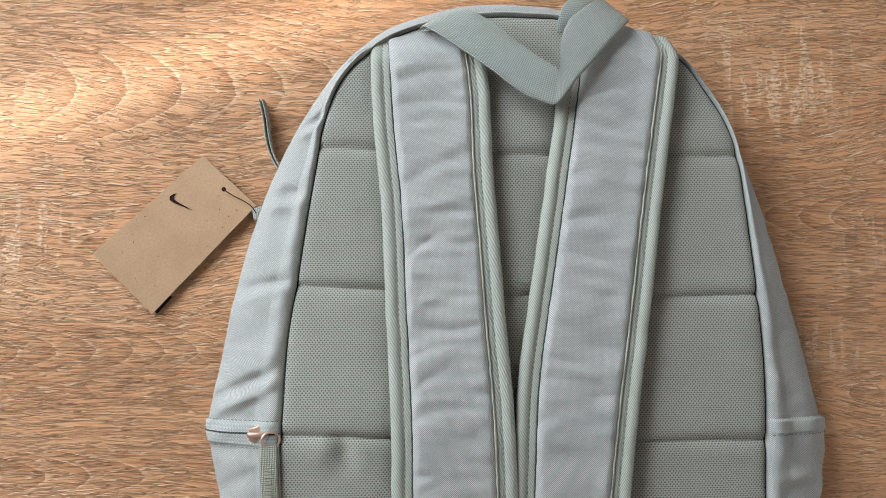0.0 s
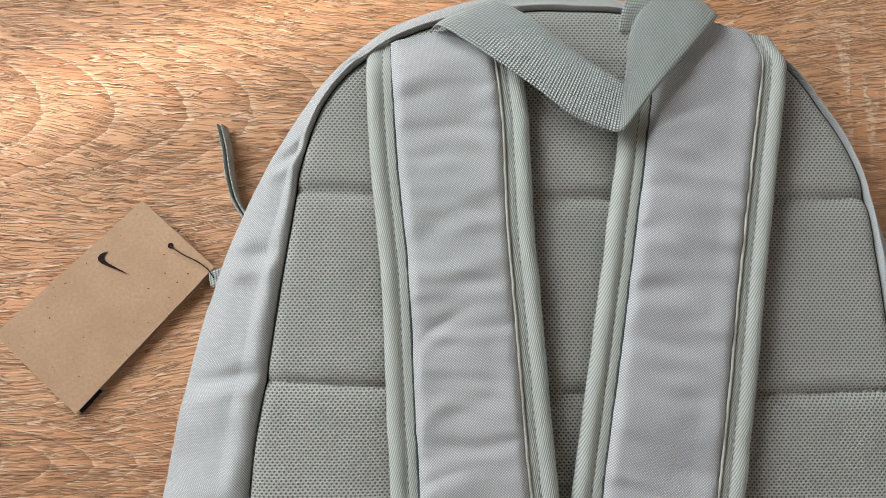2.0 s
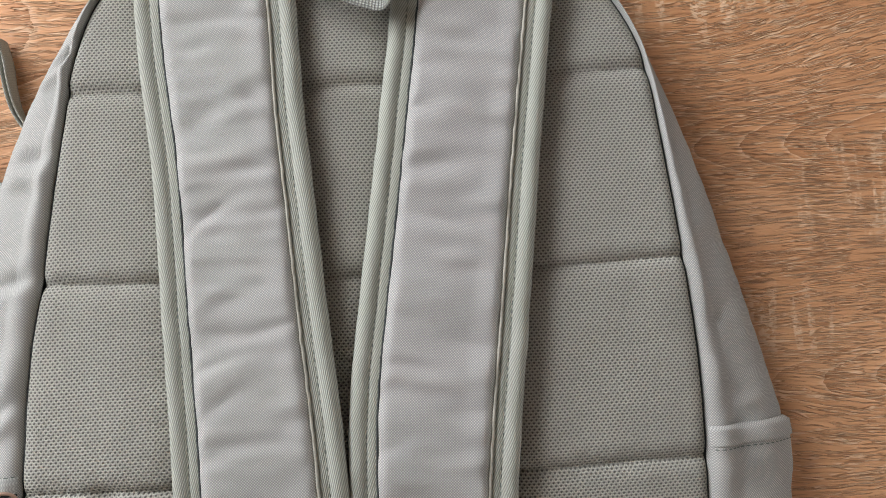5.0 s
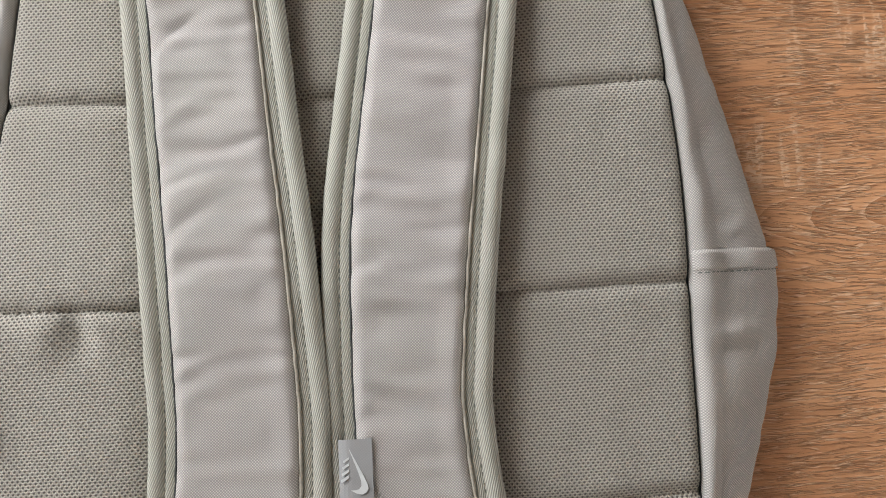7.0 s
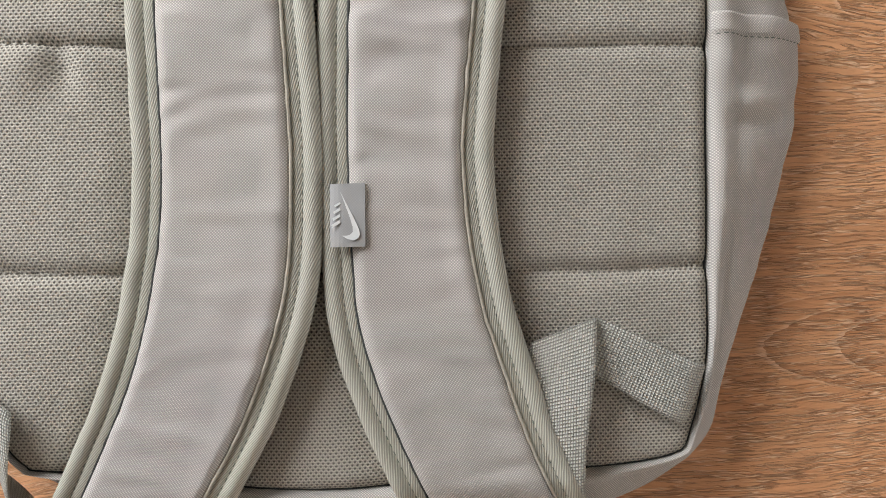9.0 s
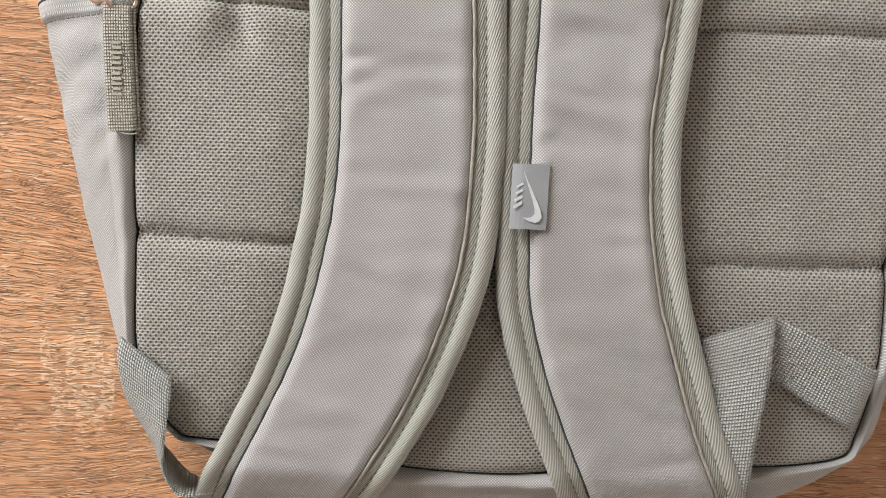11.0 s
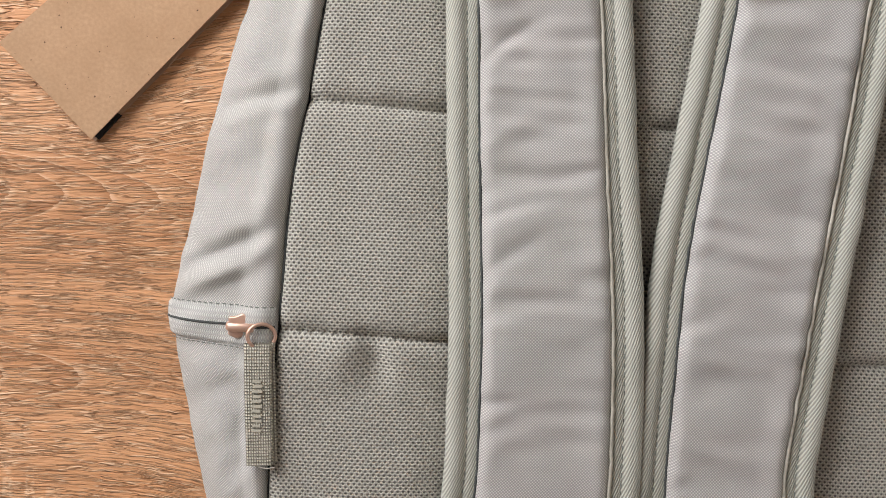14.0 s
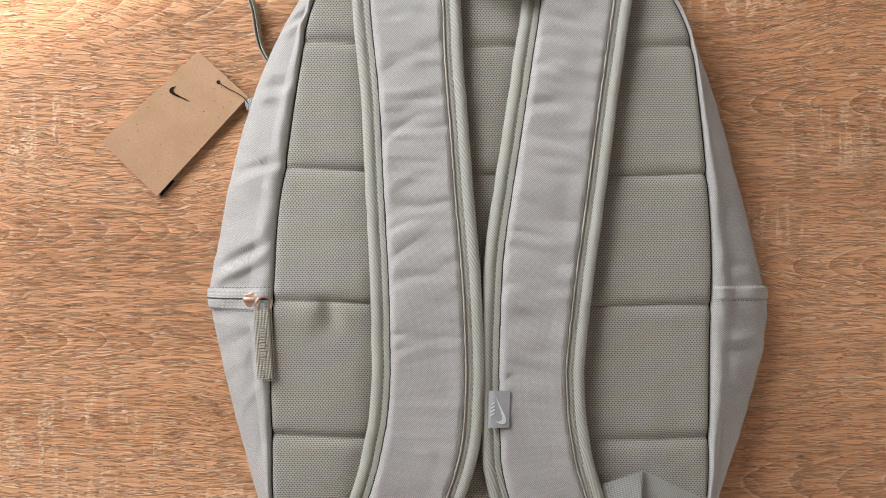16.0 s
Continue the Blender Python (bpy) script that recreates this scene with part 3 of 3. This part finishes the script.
for i, level in enumerate(pts):
    if i == 0:
        reach = R_PANEL.copy()
    else:
        reach = reach + np.array([(p - q).length for p, q in zip(level, pts[i - 1])])
    uvs.append([(math.cos(a) * r, math.sin(a) * r) for a, r in zip(ANGLES, reach)])
part("side_wall", grid_mesh(pts, uvs, wrap_u=True), M_SIDE, backpack, "sage woven side fabric with soft creases")


def angle_rows(y0, y1, side, n, s=0.5):
    """n angles at which the side wall, a share s of the way out, runs from y0 to y1."""
    mid = R_PANEL + (R_OUTER - R_PANEL) * min(s, 1.0)
    ys = HUB[1] + np.sin(ANGLES) * mid
    xs = HUB[0] + np.cos(ANGLES) * mid
    keep = np.where((xs * side > 0.09))[0]
    keep = keep[np.argsort(ys[keep])]
    return np.interp(np.linspace(y0, y1, n), ys[keep], np.unwrap(ANGLES[keep] if side > 0 else np.mod(ANGLES[keep], TAU)))


def radii(a):
    a = (a + math.pi) % TAU - math.pi
    return np.interp(a, ANGLES, R_PANEL, period=TAU), np.interp(a, ANGLES, R_OUTER, period=TAU)


def wall_patch(y0, y1, side, count, s0, s1, lift, n=30, fade=2):
    """A second layer on the side wall, between two level lines."""
    pts = []
    for s in np.linspace(s0, s1, n):
        row = []
        for i, a in enumerate(angle_rows(y0, y1, side, count, s)):
            rp, ro = radii(a)
            edge = min(i / fade, (count - 1 - i) / 2)
            row.append(wall_point(a if a <= math.pi else a - TAU, rp, ro, s, lift * min(1, edge + (0.15 if fade < 3 else 0.0))))
        pts.append(row)
    return pts


# right: open side pocket with a folded, stitched hem
pts = wall_patch(-0.148, 0.0062, 1, 120, 0.02, 1.12, 0.0022, fade=70)
pocket = part("side_pocket", grid_mesh(pts, flat_uv(pts)), M_SIDE, backpack, "open side pocket with a folded hem")
pts = wall_patch(-0.0030, 0.0068, 1, 14, 0.02, 1.10, 0.0032)
part("hem", grid_mesh(pts, flat_uv(pts)), M_SIDE, pocket)


def wall_line(y, side, s0, s1, lift, n=40, tilt=0.0):
    out = []
    for s in np.linspace(s0, s1, n):
        a = angle_rows(y + tilt * s, y + tilt * s + 0.001, side, 2, s)[0]
        rp, ro = radii(a)
        out.append(wall_point(a if a <= math.pi else a - TAU, rp, ro, s, lift))
    return out


part("stitching", stitch_mesh(wall_line(-0.0030, 1, 0.04, 1.0, 0.0030), 0.0022, 0.0010, 0.00026), M_DARKTHREAD, pocket)

# left: zip across the side
zipper = part("zip_tape", grid_mesh(*(lambda p: (p, flat_uv(p)))(wall_patch(-0.0072, 0.0080, -1, 20, 0.02, 1.06, 0.0016))), M_ZIPTAPE, backpack, "sage zip tape across the side")
part("zip_coil", tube_mesh(wall_line(0.0008, -1, 0.02, 1.04, 0.0014), 0.0006, 6), M_DARKCORD, zipper, "dark closed zip coil")
for y in (0.0082, -0.0076):
    part("stitching", stitch_mesh(wall_line(y, -1, 0.03, 1.0, 0.0012), 0.0020, 0.0009, 0.00024), M_DARKTHREAD, zipper)

# ---- shoulder straps ----
BIND = 0.0112


def strap_floor(x, y):
    """What the strap lies on: the back, then the drop over the bag's foot."""
    return panel_base(x, y) - 0.020 * step(-y, 0.180, 0.225)


def shoulder_strap(a_pts, b_pts, raise_a, raise_b, dip, seed):
    n = 420
    a, b = spline(a_pts, n), spline(b_pts, n)
    mid = (a + b) / 2
    run = np.r_[0, np.cumsum(np.linalg.norm(np.diff(mid, axis=0), axis=1))]
    w = b - a
    width = np.linalg.norm(w, axis=1)

    def base(i, s):
        x, y = a[i] + w[i] * s
        lift = raise_a * max(0, 1 - 3 * s) + raise_b * max(0, 3 * s - 2)
        end = 1 - step(-mid[i][1], 0.205, 0.222) * 0.5
        return x, y, strap_floor(x, y) + lift - dip * (1 - step(run[i], 0.0, 0.016)), end * (0.35 + 0.65 * step(run[i], 0.0, 0.03))

    # folds: curved valleys that start at the stitching and die out across the pad
    dice = random.Random(int(seed * 10))
    valleys = []
    for side in (0, 1):
        at = 0.018
        while at < run[-1]:
            valleys.append((side, at, dice.uniform(-0.022, 0.008), dice.uniform(0.30, 0.75), dice.uniform(0.0004, 0.0013), dice.uniform(0.0022, 0.0045)))
            at += dice.uniform(0.013, 0.034)

    def folds(f, r):
        out = 0.0
        for side, at, rise, reach, depth, wide in valleys:
            g = f if side == 0 else 1 - f
            if g > reach or abs(r - at) > 0.04:
                continue
            d = r - at - rise * g * (2 - g)
            fade = (1 - (g / reach) ** 2) * min(1.0, 0.1 + g / 0.10)
            out += depth * fade * (0.55 * math.exp(-(((d - 2.0 * wide) / (1.6 * wide)) ** 2)) - math.exp(-((d / wide) ** 2)))
        return out

    # padding
    pts, uvs = [], []
    cols = 56
    for i in range(n):
        s0, s1 = BIND * 1.04 / width[i], 1 - BIND * 1.04 / width[i]
        row, urow = [], []
        for j in range(cols + 1):
            f = j / cols
            s = s0 + (s1 - s0) * f
            x, y, z, end = base(i, s)
            e = min(f, 1 - f)
            puff = 1 - max(0.0, 1 - e / 0.13) ** 2.6
            across = 0.0018 * nz(s * 1.6 + seed, run[i] * 60, seed) + 0.0010 * nz(s * 2.6 + 5, run[i] * 170 - s * 2, seed + 9) + 0.0013 * nz(s * 3.5, run[i] * 105 + s * 0.8, seed + 3)
            pucker = 0.0013 * nz(run[i] * 120 + 2 * e, seed + round(f), 5.0) * math.exp(-e / 0.11) + 0.0006 * nz(run[i] * 330, seed + round(f), 6.0) * math.exp(-e / 0.05)
            pucker *= min(1.0, 0.25 + e / 0.05)
            calm = 0.40 + 0.60 * step(y, -0.12, 0.09)
            across *= calm
            row.append((x, y, z + 0.0054 + (0.0040 * puff + across * (0.12 + puff * 0.88) + pucker + calm * folds(f, run[i])) * end))
            urow.append((s * width[i], run[i]))
        # skirts down to the back
        x, y, z, end = base(i, s0)
        row.insert(0, (x, y, z + 0.001)), urow.insert(0, urow[0])
        x, y, z, end = base(i, s1)
        row.append((x, y, z + 0.001)), urow.append(urow[-1])
        pts.append(row), uvs.append(urow)
    strap = part("shoulder_strap", grid_mesh(pts, uvs), M_STRAP, backpack, "padded sage shoulder strap with twill bound edges")

    # bound edges: a folded tape, thick and rounded on the outer side
    for side in (0, 1):
        pts, uvs = [], []
        prof = [(-0.02, 0.0004), (-0.06, 0.0020), (0.0, 0.0045), (0.08, 0.0057), (0.18, 0.0066), (0.32, 0.0070), (0.46, 0.0066), (0.57, 0.0058), (0.645, 0.0050), (0.71, 0.0055), (0.80, 0.0058), (0.93, 0.0058), (1.06, 0.0054)]
        for i in range(n):
            row, urow = [], []
            for k, (q, h) in enumerate(prof):
                s = BIND * q / width[i]
                s = s if side == 0 else 1 - s
                x, y, z, end = base(i, s)
                wob = 0.0004 * nz(run[i] * 70, seed + side * 7, 8.0)
                row.append((x + wob, y, z + 0.0002 + (h + wob * 0.6) * (0.4 + 0.6 * end)))
                urow.append(((-1 if side else 1) * q * BIND, run[i]))
            pts.append(row), uvs.append(urow)
        part("binding", grid_mesh(pts, uvs), M_TWILL, strap, "twill binding tape")
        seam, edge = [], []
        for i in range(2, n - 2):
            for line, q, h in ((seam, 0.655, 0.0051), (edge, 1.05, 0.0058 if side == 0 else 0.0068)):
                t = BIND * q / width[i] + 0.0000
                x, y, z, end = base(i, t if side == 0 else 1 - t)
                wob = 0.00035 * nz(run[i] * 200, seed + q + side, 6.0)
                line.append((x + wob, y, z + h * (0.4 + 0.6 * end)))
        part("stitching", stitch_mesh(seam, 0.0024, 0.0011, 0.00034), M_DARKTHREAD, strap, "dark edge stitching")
        # side 1: real thread; side 0: near-black cord as the groove's shadow line
        part("seam_thread_and_shade", tube_mesh(edge, 0.00050 if side == 0 else 0.00068, 6), M_THREAD if side else M_DARKCORD, strap)
    return strap


strap_r = shoulder_strap(RIGHT_A, RIGHT_B, 0.0, 0.0036, 0.0025, 11.0)
strap_l = shoulder_strap(LEFT_A, LEFT_B, 0.0, 0.0028, 0.0055, 4.0)


# ---- webbing, zip pull and label ----
def strap_top(x, y):
    return strap_floor(x, y) + 0.0095


handle = [((-0.066, 0.253, 0.024), (-0.043, 0.268, 0.022)),
          ((-0.0615, 0.2508, 0.0345), (-0.0365, 0.2638, 0.0335)),
          ((-0.0415, 0.2362, 0.0398), (-0.0215, 0.2540, 0.0378)),
          ((-0.0218, 0.2220, 0.0412), (-0.0050, 0.2400, 0.0400)),
          ((-0.0030, 0.2078, 0.0405), (0.0095, 0.2295, 0.0412)),
          ((0.0120, 0.2018, 0.0400), (0.0180, 0.2240, 0.0418)),
          ((0.0180, 0.2005, 0.0412), (0.0205, 0.2225, 0.0418)),
          ((0.0225, 0.2045, 0.0428), (0.0215, 0.2290, 0.0418)),
          ((0.0322, 0.2170, 0.0425), (0.0225, 0.2420, 0.0412)),
          ((0.0480, 0.2350, 0.0394), (0.0285, 0.2560, 0.0396)),
          ((0.0635, 0.2528, 0.0345), (0.0435, 0.2685, 0.0365)),
          ((0.0690, 0.2590, 0.0270), (0.0490, 0.2750, 0.0280))]
part("carry_handle", ribbon_mesh(handle, 0.0016, 160, 14), M_WEB, backpack, "folded sage webbing carry handle")
back_end = [((0.0225, 0.2535, 0.0230), (0.0315, 0.2535, 0.0240)), ((0.0230, 0.2600, 0.0280), (0.0355, 0.2595, 0.0300)),
            ((0.0255, 0.2675, 0.0320), (0.0405, 0.2660, 0.0360)), ((0.0315, 0.2715, 0.0350), (0.0445, 0.2695, 0.0390))]
part("handle_end", ribbon_mesh(back_end, 0.0016, 30, 8), M_WEB, backpack)

# webbing out of the lower corners: one folded over itself, one twisted on edge
web_right = [((0.1435, -0.1366, 0.0300), (0.1342, -0.1616, 0.0290)),
             ((0.1390, -0.1355, 0.0345), (0.1300, -0.1590, 0.0330)),
             ((0.1280, -0.1302, 0.0365), (0.1190, -0.1530, 0.0345)),
             ((0.1120, -0.1222, 0.0385), (0.1040, -0.1435, 0.0340)),
             ((0.0985, -0.1155, 0.0385), (0.0900, -0.1360, 0.0345))]
lower_r = part("lower_strap", ribbon_mesh(web_right, 0.0015, 60, 12), M_WEB, backpack, "sage webbing sewn into the lower corner, folded over")
web_fold = [((0.0715, -0.1250, 0.0370), (0.0984, -0.1150, 0.0402)),
            ((0.0700, -0.1400, 0.0350), (0.0964, -0.1370, 0.0412)),
            ((0.0690, -0.1640, 0.0320), (0.0930, -0.1620, 0.0400)),
            ((0.0700, -0.1880, 0.0240), (0.0920, -0.1870, 0.0340)),
            ((0.0750, -0.2130, 0.0120), (0.0950, -0.2130, 0.0150))]
part("folded_end", ribbon_mesh(web_fold, 0.0015, 70, 12, 0.0012), M_WEB, lower_r)
web_left = [((-0.1545, -0.1312, 0.0350), (-0.1338, -0.1460, 0.0385)),
            ((-0.1565, -0.1400, 0.0335), (-0.1335, -0.1520, 0.0395)),
            ((-0.1550, -0.1560, 0.0285), (-0.1350, -0.1640, 0.0395)),
            ((-0.1495, -0.1695, 0.0220), (-0.1368, -0.1760, 0.0370)),
            ((-0.1420, -0.1805, 0.0160), (-0.1376, -0.1850, 0.0340)),
            ((-0.1340, -0.1920, 0.0110), (-0.1325, -0.1940, 0.0320)),
            ((-0.1230, -0.1960, 0.0080), (-0.1230, -0.1950, 0.0280)),
            ((-0.1090, -0.1940, 0.0070), (-0.1100, -0.1920, 0.0230))]
part("lower_strap", ribbon_mesh(web_left, 0.0015, 110, 12), M_WEB, backpack, "twisted sage webbing sewn into the lower corner")


# copper zip slider: body, bridge and ring, with a doubled tape through the ring
pull = part("zip_slider", prism([(-0.1672, 0.0040), (-0.1672, -0.0030), (-0.1645, -0.0042), (-0.1590, -0.0034), (-0.1562, -0.0030), (-0.1562, 0.0026), (-0.1590, 0.0042), (-0.1620, 0.0054), (-0.1645, 0.0042)], 0.0028, 0.0006), M_COPPER, backpack, "rose copper zip slider")
pull.location = (0, 0, 0.0360)
bridge = [(-0.1672, 0.0006, 0.0420), (-0.1664, 0.0006, 0.0447), (-0.1640, 0.0005, 0.0455), (-0.1600, 0.0004, 0.0455), (-0.1572, 0.0003, 0.0447), (-0.1563, 0.0003, 0.0420)]
ob = part("bridge", tube_mesh(spline(bridge, 24), 0.0017, 10, 0.5), M_COPPER, pull)
ob.location = (0, 0, -0.0395)
ring = []
for k in range(40):
    a = TAU * k / 40
    ring.append((-0.1536 + 0.0048 * math.cos(a), -0.0026 + 0.0046 * math.sin(a), 0.0450 - 0.0022 * math.cos(a) + 0.0006 * math.sin(a)))
ob = part("pull_ring", tube_mesh(ring, 0.00075, 8, closed=True), M_COPPER, pull)
ob.location = (0, 0, -0.0395)
tape = [((-0.1600, -0.0054, 0.0422), (-0.1498, -0.0052, 0.0416)), ((-0.1596, -0.0130, 0.0430), (-0.1494, -0.0130, 0.0424)), ((-0.1588, -0.0310, 0.0425), (-0.1486, -0.0310, 0.0418)), ((-0.1579, -0.0524, 0.0410), (-0.1478, -0.0519, 0.0406))]
pull_tape = part("pull_tape", ribbon_mesh(tape, 0.0014, 60, 10), M_PULLWEB, backpack, "olive sage woven zip pull tape")
under = [tuple((x + 0.0010, y + 0.0004, z - 0.0022) for x, y, z in s) for s in tape]
part("under_layer", ribbon_mesh(under, 0.0014, 60, 10), M_PULLWEB, pull_tape)
part("loose_thread", tube_mesh(spline([(-0.1545, -0.0520, 0.0410), (-0.1510, -0.0532, 0.0412), (-0.1470, -0.0528, 0.0412)], 12), 0.00028, 5), M_THREAD, pull_tape)
bm = bmesh.new()
for k in range(11):
    y = -0.0195 - k * 0.0019
    piece = box(-0.1562 + 0.0004 * (k % 2), -0.1528 + 0.0003 * (k % 3), y - 0.0005, y + 0.0005, 0.04335 - 0.000010 * k * k, 0.04375 - 0.000010 * k * k)
    tmp = bpy.data.meshes.new("tmp")
    piece.to_mesh(tmp)
    piece.free()
    bm.from_mesh(tmp)
    bpy.data.meshes.remove(tmp)
part("stitched_bars", bm, M_PULLMARK, pull_tape, "unreadable tone-on-tone stitched mark")

# the front zip's pulls, peeping out at the side
for dx, dz in ((0.0, 0.0), (0.0022, -0.0006)):
    loop = [((-0.1690 + dx, 0.2105, 0.0015), (-0.1702 + dx, 0.2107, 0.0100)), ((-0.1664 + dx, 0.1990, 0.0010), (-0.1674 + dx, 0.1990, 0.0100)),
            ((-0.1649 + dx, 0.1865, 0.0010), (-0.1656 + dx, 0.1865, 0.0095)), ((-0.1622 + dx, 0.1750, 0.0010), (-0.1626 + dx, 0.1750, 0.0090)),
            ((-0.1566 + dx, 0.1650, 0.0010), (-0.1568 + dx, 0.1650, 0.0085)), ((-0.1500 + dx, 0.1570, 0.0010), (-0.1500 + dx, 0.1570, 0.0080))]
    part("front_zip_pull", ribbon_mesh(loop, 0.0012, 60, 6), M_TWILL, backpack, "grey-green folded zip pull loop")
tab = [((-0.1670, 0.1420, 0.0050), (-0.1650, 0.1300, 0.0050)), ((-0.1708, 0.1404, 0.0060), (-0.1694, 0.1318, 0.0060)), ((-0.1734, 0.1392, 0.0055), (-0.1724, 0.1324, 0.0055))]
part("pull_tab", ribbon_mesh(tab, 0.0014, 12, 6), M_WEB, backpack, "end of a front zip pull")

# woven label in the strap's seam
rows_l, cols_l = 14, 9
pts = []
for i in range(rows_l):
    y = -0.0604 - 0.0243 * i / (rows_l - 1)
    row = []
    for j in range(cols_l):
        x = -0.0052 + 0.0136 * j / (cols_l - 1) - 0.0006 * i / (rows_l - 1)
        row.append(Vector((x, y, strap_top(x, y) + 0.0016 - 0.0016 * max(0, 1 - j / 3) ** 2 + 0.0003 * nz(x, y, 1, 120))))
    pts.append(row)
lower = [[q - Vector((0, 0, 0.0008)) for q in r] for r in pts]
ringed = [r + s[::-1] for r, s in zip(pts, lower)]
label = part("brand_label", grid_mesh(ringed, flat_uv(ringed), wrap_u=True, smooth=False), M_LABEL, strap_r, "small grey woven label with a pale mark")


def mark(name, outline, thick, material, parent, at, size, turn, z):
    """A small flat mark from an outline in units of its length."""
    c, s = math.cos(radians(turn)), math.sin(radians(turn))
    bm = prism([(at[0] + size * (c * x - s * y), at[1] + size * (s * x + c * y)) for x, y in outline], thick)
    bmesh.ops.translate(bm, vec=(0, 0, z), verts=bm.verts[:])
    return part(name, bm, material, parent)


def tick():
    """A tapered, curved stroke."""
    return [(0.10, 0.26), (0.02, 0.15), (-0.02, 0.03), (0.01, -0.06), (0.08, -0.11), (0.20, -0.10), (0.40, -0.035), (1.0, 0.19), (0.45, 0.055), (0.26, 0.02), (0.15, 0.03), (0.10, 0.09), (0.09, 0.16)]


LABEL_Z = strap_top(0.002, -0.071) + 0.0016
mark("printed_tick", tick(), 0.00025, M_LABELMARK, strap_r, (0.0040, -0.0818), 0.0190, 95, LABEL_Z)
for k in range(4):
    mark("printed_bar", [(0, 0), (1, 0.32), (1, 0.66), (0, 0.34)], 0.00025, M_LABELMARK, strap_r, (-0.0046 + 0.0004 * k, -0.0772 + 0.0026 * k), 0.0034 - 0.0003 * k, 12, LABEL_Z)

# ---- hang tag ----
tag = tagged(new("hang_tag"), "brown kraft card hang tag tied to the backpack", "hang tag")
tag.location = (-0.222, 0.124, 0.0)


def card(name, corners, thick, material, label="", n=12, bow=0.0):
    """A slightly bowed card through four corners."""
    a, b, c, d = (Vector(q) - Vector(tag.location) for q in corners)
    pts = []
    for i in range(n):
        f, top, bot = i / (n - 1), [], []
        for j in range(n):
            g = j / (n - 1)
            p = a.lerp(b, g).lerp(d.lerp(c, g), f)
            p.z += bow * math.sin(math.pi * f)
            top.append(p + Vector((0, 0, thick)))
            bot.append(p)
        pts.append(top + bot[::-1])
    mesh = grid_mesh(pts, flat_uv(pts), wrap_u=True, smooth=False)
    ob = part(name, mesh, material, tag, label)
    return ob


front = [(-0.2064, 0.1741, 0.0045), (-0.1712, 0.1418, 0.0048), (-0.2360, 0.0720, 0.0034), (-0.2736, 0.1101, 0.0070)]
card("front_card", front, 0.0005, M_KRAFT, "brown kraft front card")
card("back_card", [(x + 0.0006, y - 0.0006, max(0.0006, z - 0.0022 - 0.0004 * k)) for k, (x, y, z) in enumerate(front)], 0.0005, M_KRAFT_EDGE, "kraft backing card")
# thin black sliver standing in for the shadow at the tag's lower right edge
card("tag_shade_sliver", [(-0.2262, 0.0840, 0.0010), (-0.2243, 0.0828, 0.0010), (-0.2338, 0.0722, 0.0006), (-0.2362, 0.0742, 0.0006)], 0.0012, M_TAGSHADE, "black sliver laid under the kraft card as its shadow")


def on_card(x, y):
    """The height of the card's face."""
    a, b, d = (Vector(front[k]) for k in (0, 1, 3))
    nrm = (b - a).cross(d - a)
    return a.z - (nrm.x * (x - a.x) + nrm.y * (y - a.y)) / nrm.z + 0.0005


def tilted(name, outline, material):
    bm = bmesh.new()
    lo = [bm.verts.new((x - tag.location.x, y - tag.location.y, on_card(x, y) + 0.00008)) for x, y in outline]
    hi = [bm.verts.new((v.co.x, v.co.y, v.co.z + 0.00012)) for v in lo]
    n = len(lo)
    bm.faces.new(hi)
    for i in range(n):
        bm.faces.new((lo[i], lo[(i + 1) % n], hi[(i + 1) % n], hi[i]))
    bmesh.ops.recalc_face_normals(bm, faces=bm.faces[:])
    return part(name, bm, material, tag)


c, s = math.cos(radians(-42)), math.sin(radians(-42))
tilted("printed_tick", [(-0.2260 + 0.0175 * (c * x - s * y), 0.1472 + 0.0175 * (s * x + c * y)) for x, y in tick()], M_INK)
tilted("punched_hole", [(-0.1922 + 0.0014 * math.cos(TAU * k / 16), 0.1522 + 0.0014 * math.sin(TAU * k / 16)) for k in range(16)], M_INK)
cordage = spline([(-0.1922, 0.1522, 0.0056), (-0.1902, 0.1506, 0.0068), (-0.1850, 0.1474, 0.0066), (-0.1790, 0.1444, 0.0064), (-0.1740, 0.1408, 0.0068), (-0.1708, 0.1365, 0.0072)], 30)
part("string", tube_mesh([Vector(q) - Vector(tag.location) for q in cordage], 0.00030, 6), M_STRING, tag, "thin brown string")
cordage = spline([(-0.1730, 0.1370, 0.0022), (-0.1712, 0.1335, 0.0024), (-0.1686, 0.1300, 0.0030)], 12)
part("string", tube_mesh([Vector(q) - Vector(tag.location) for q in cordage], 0.00030, 6), M_STRING, tag, "thin brown string")
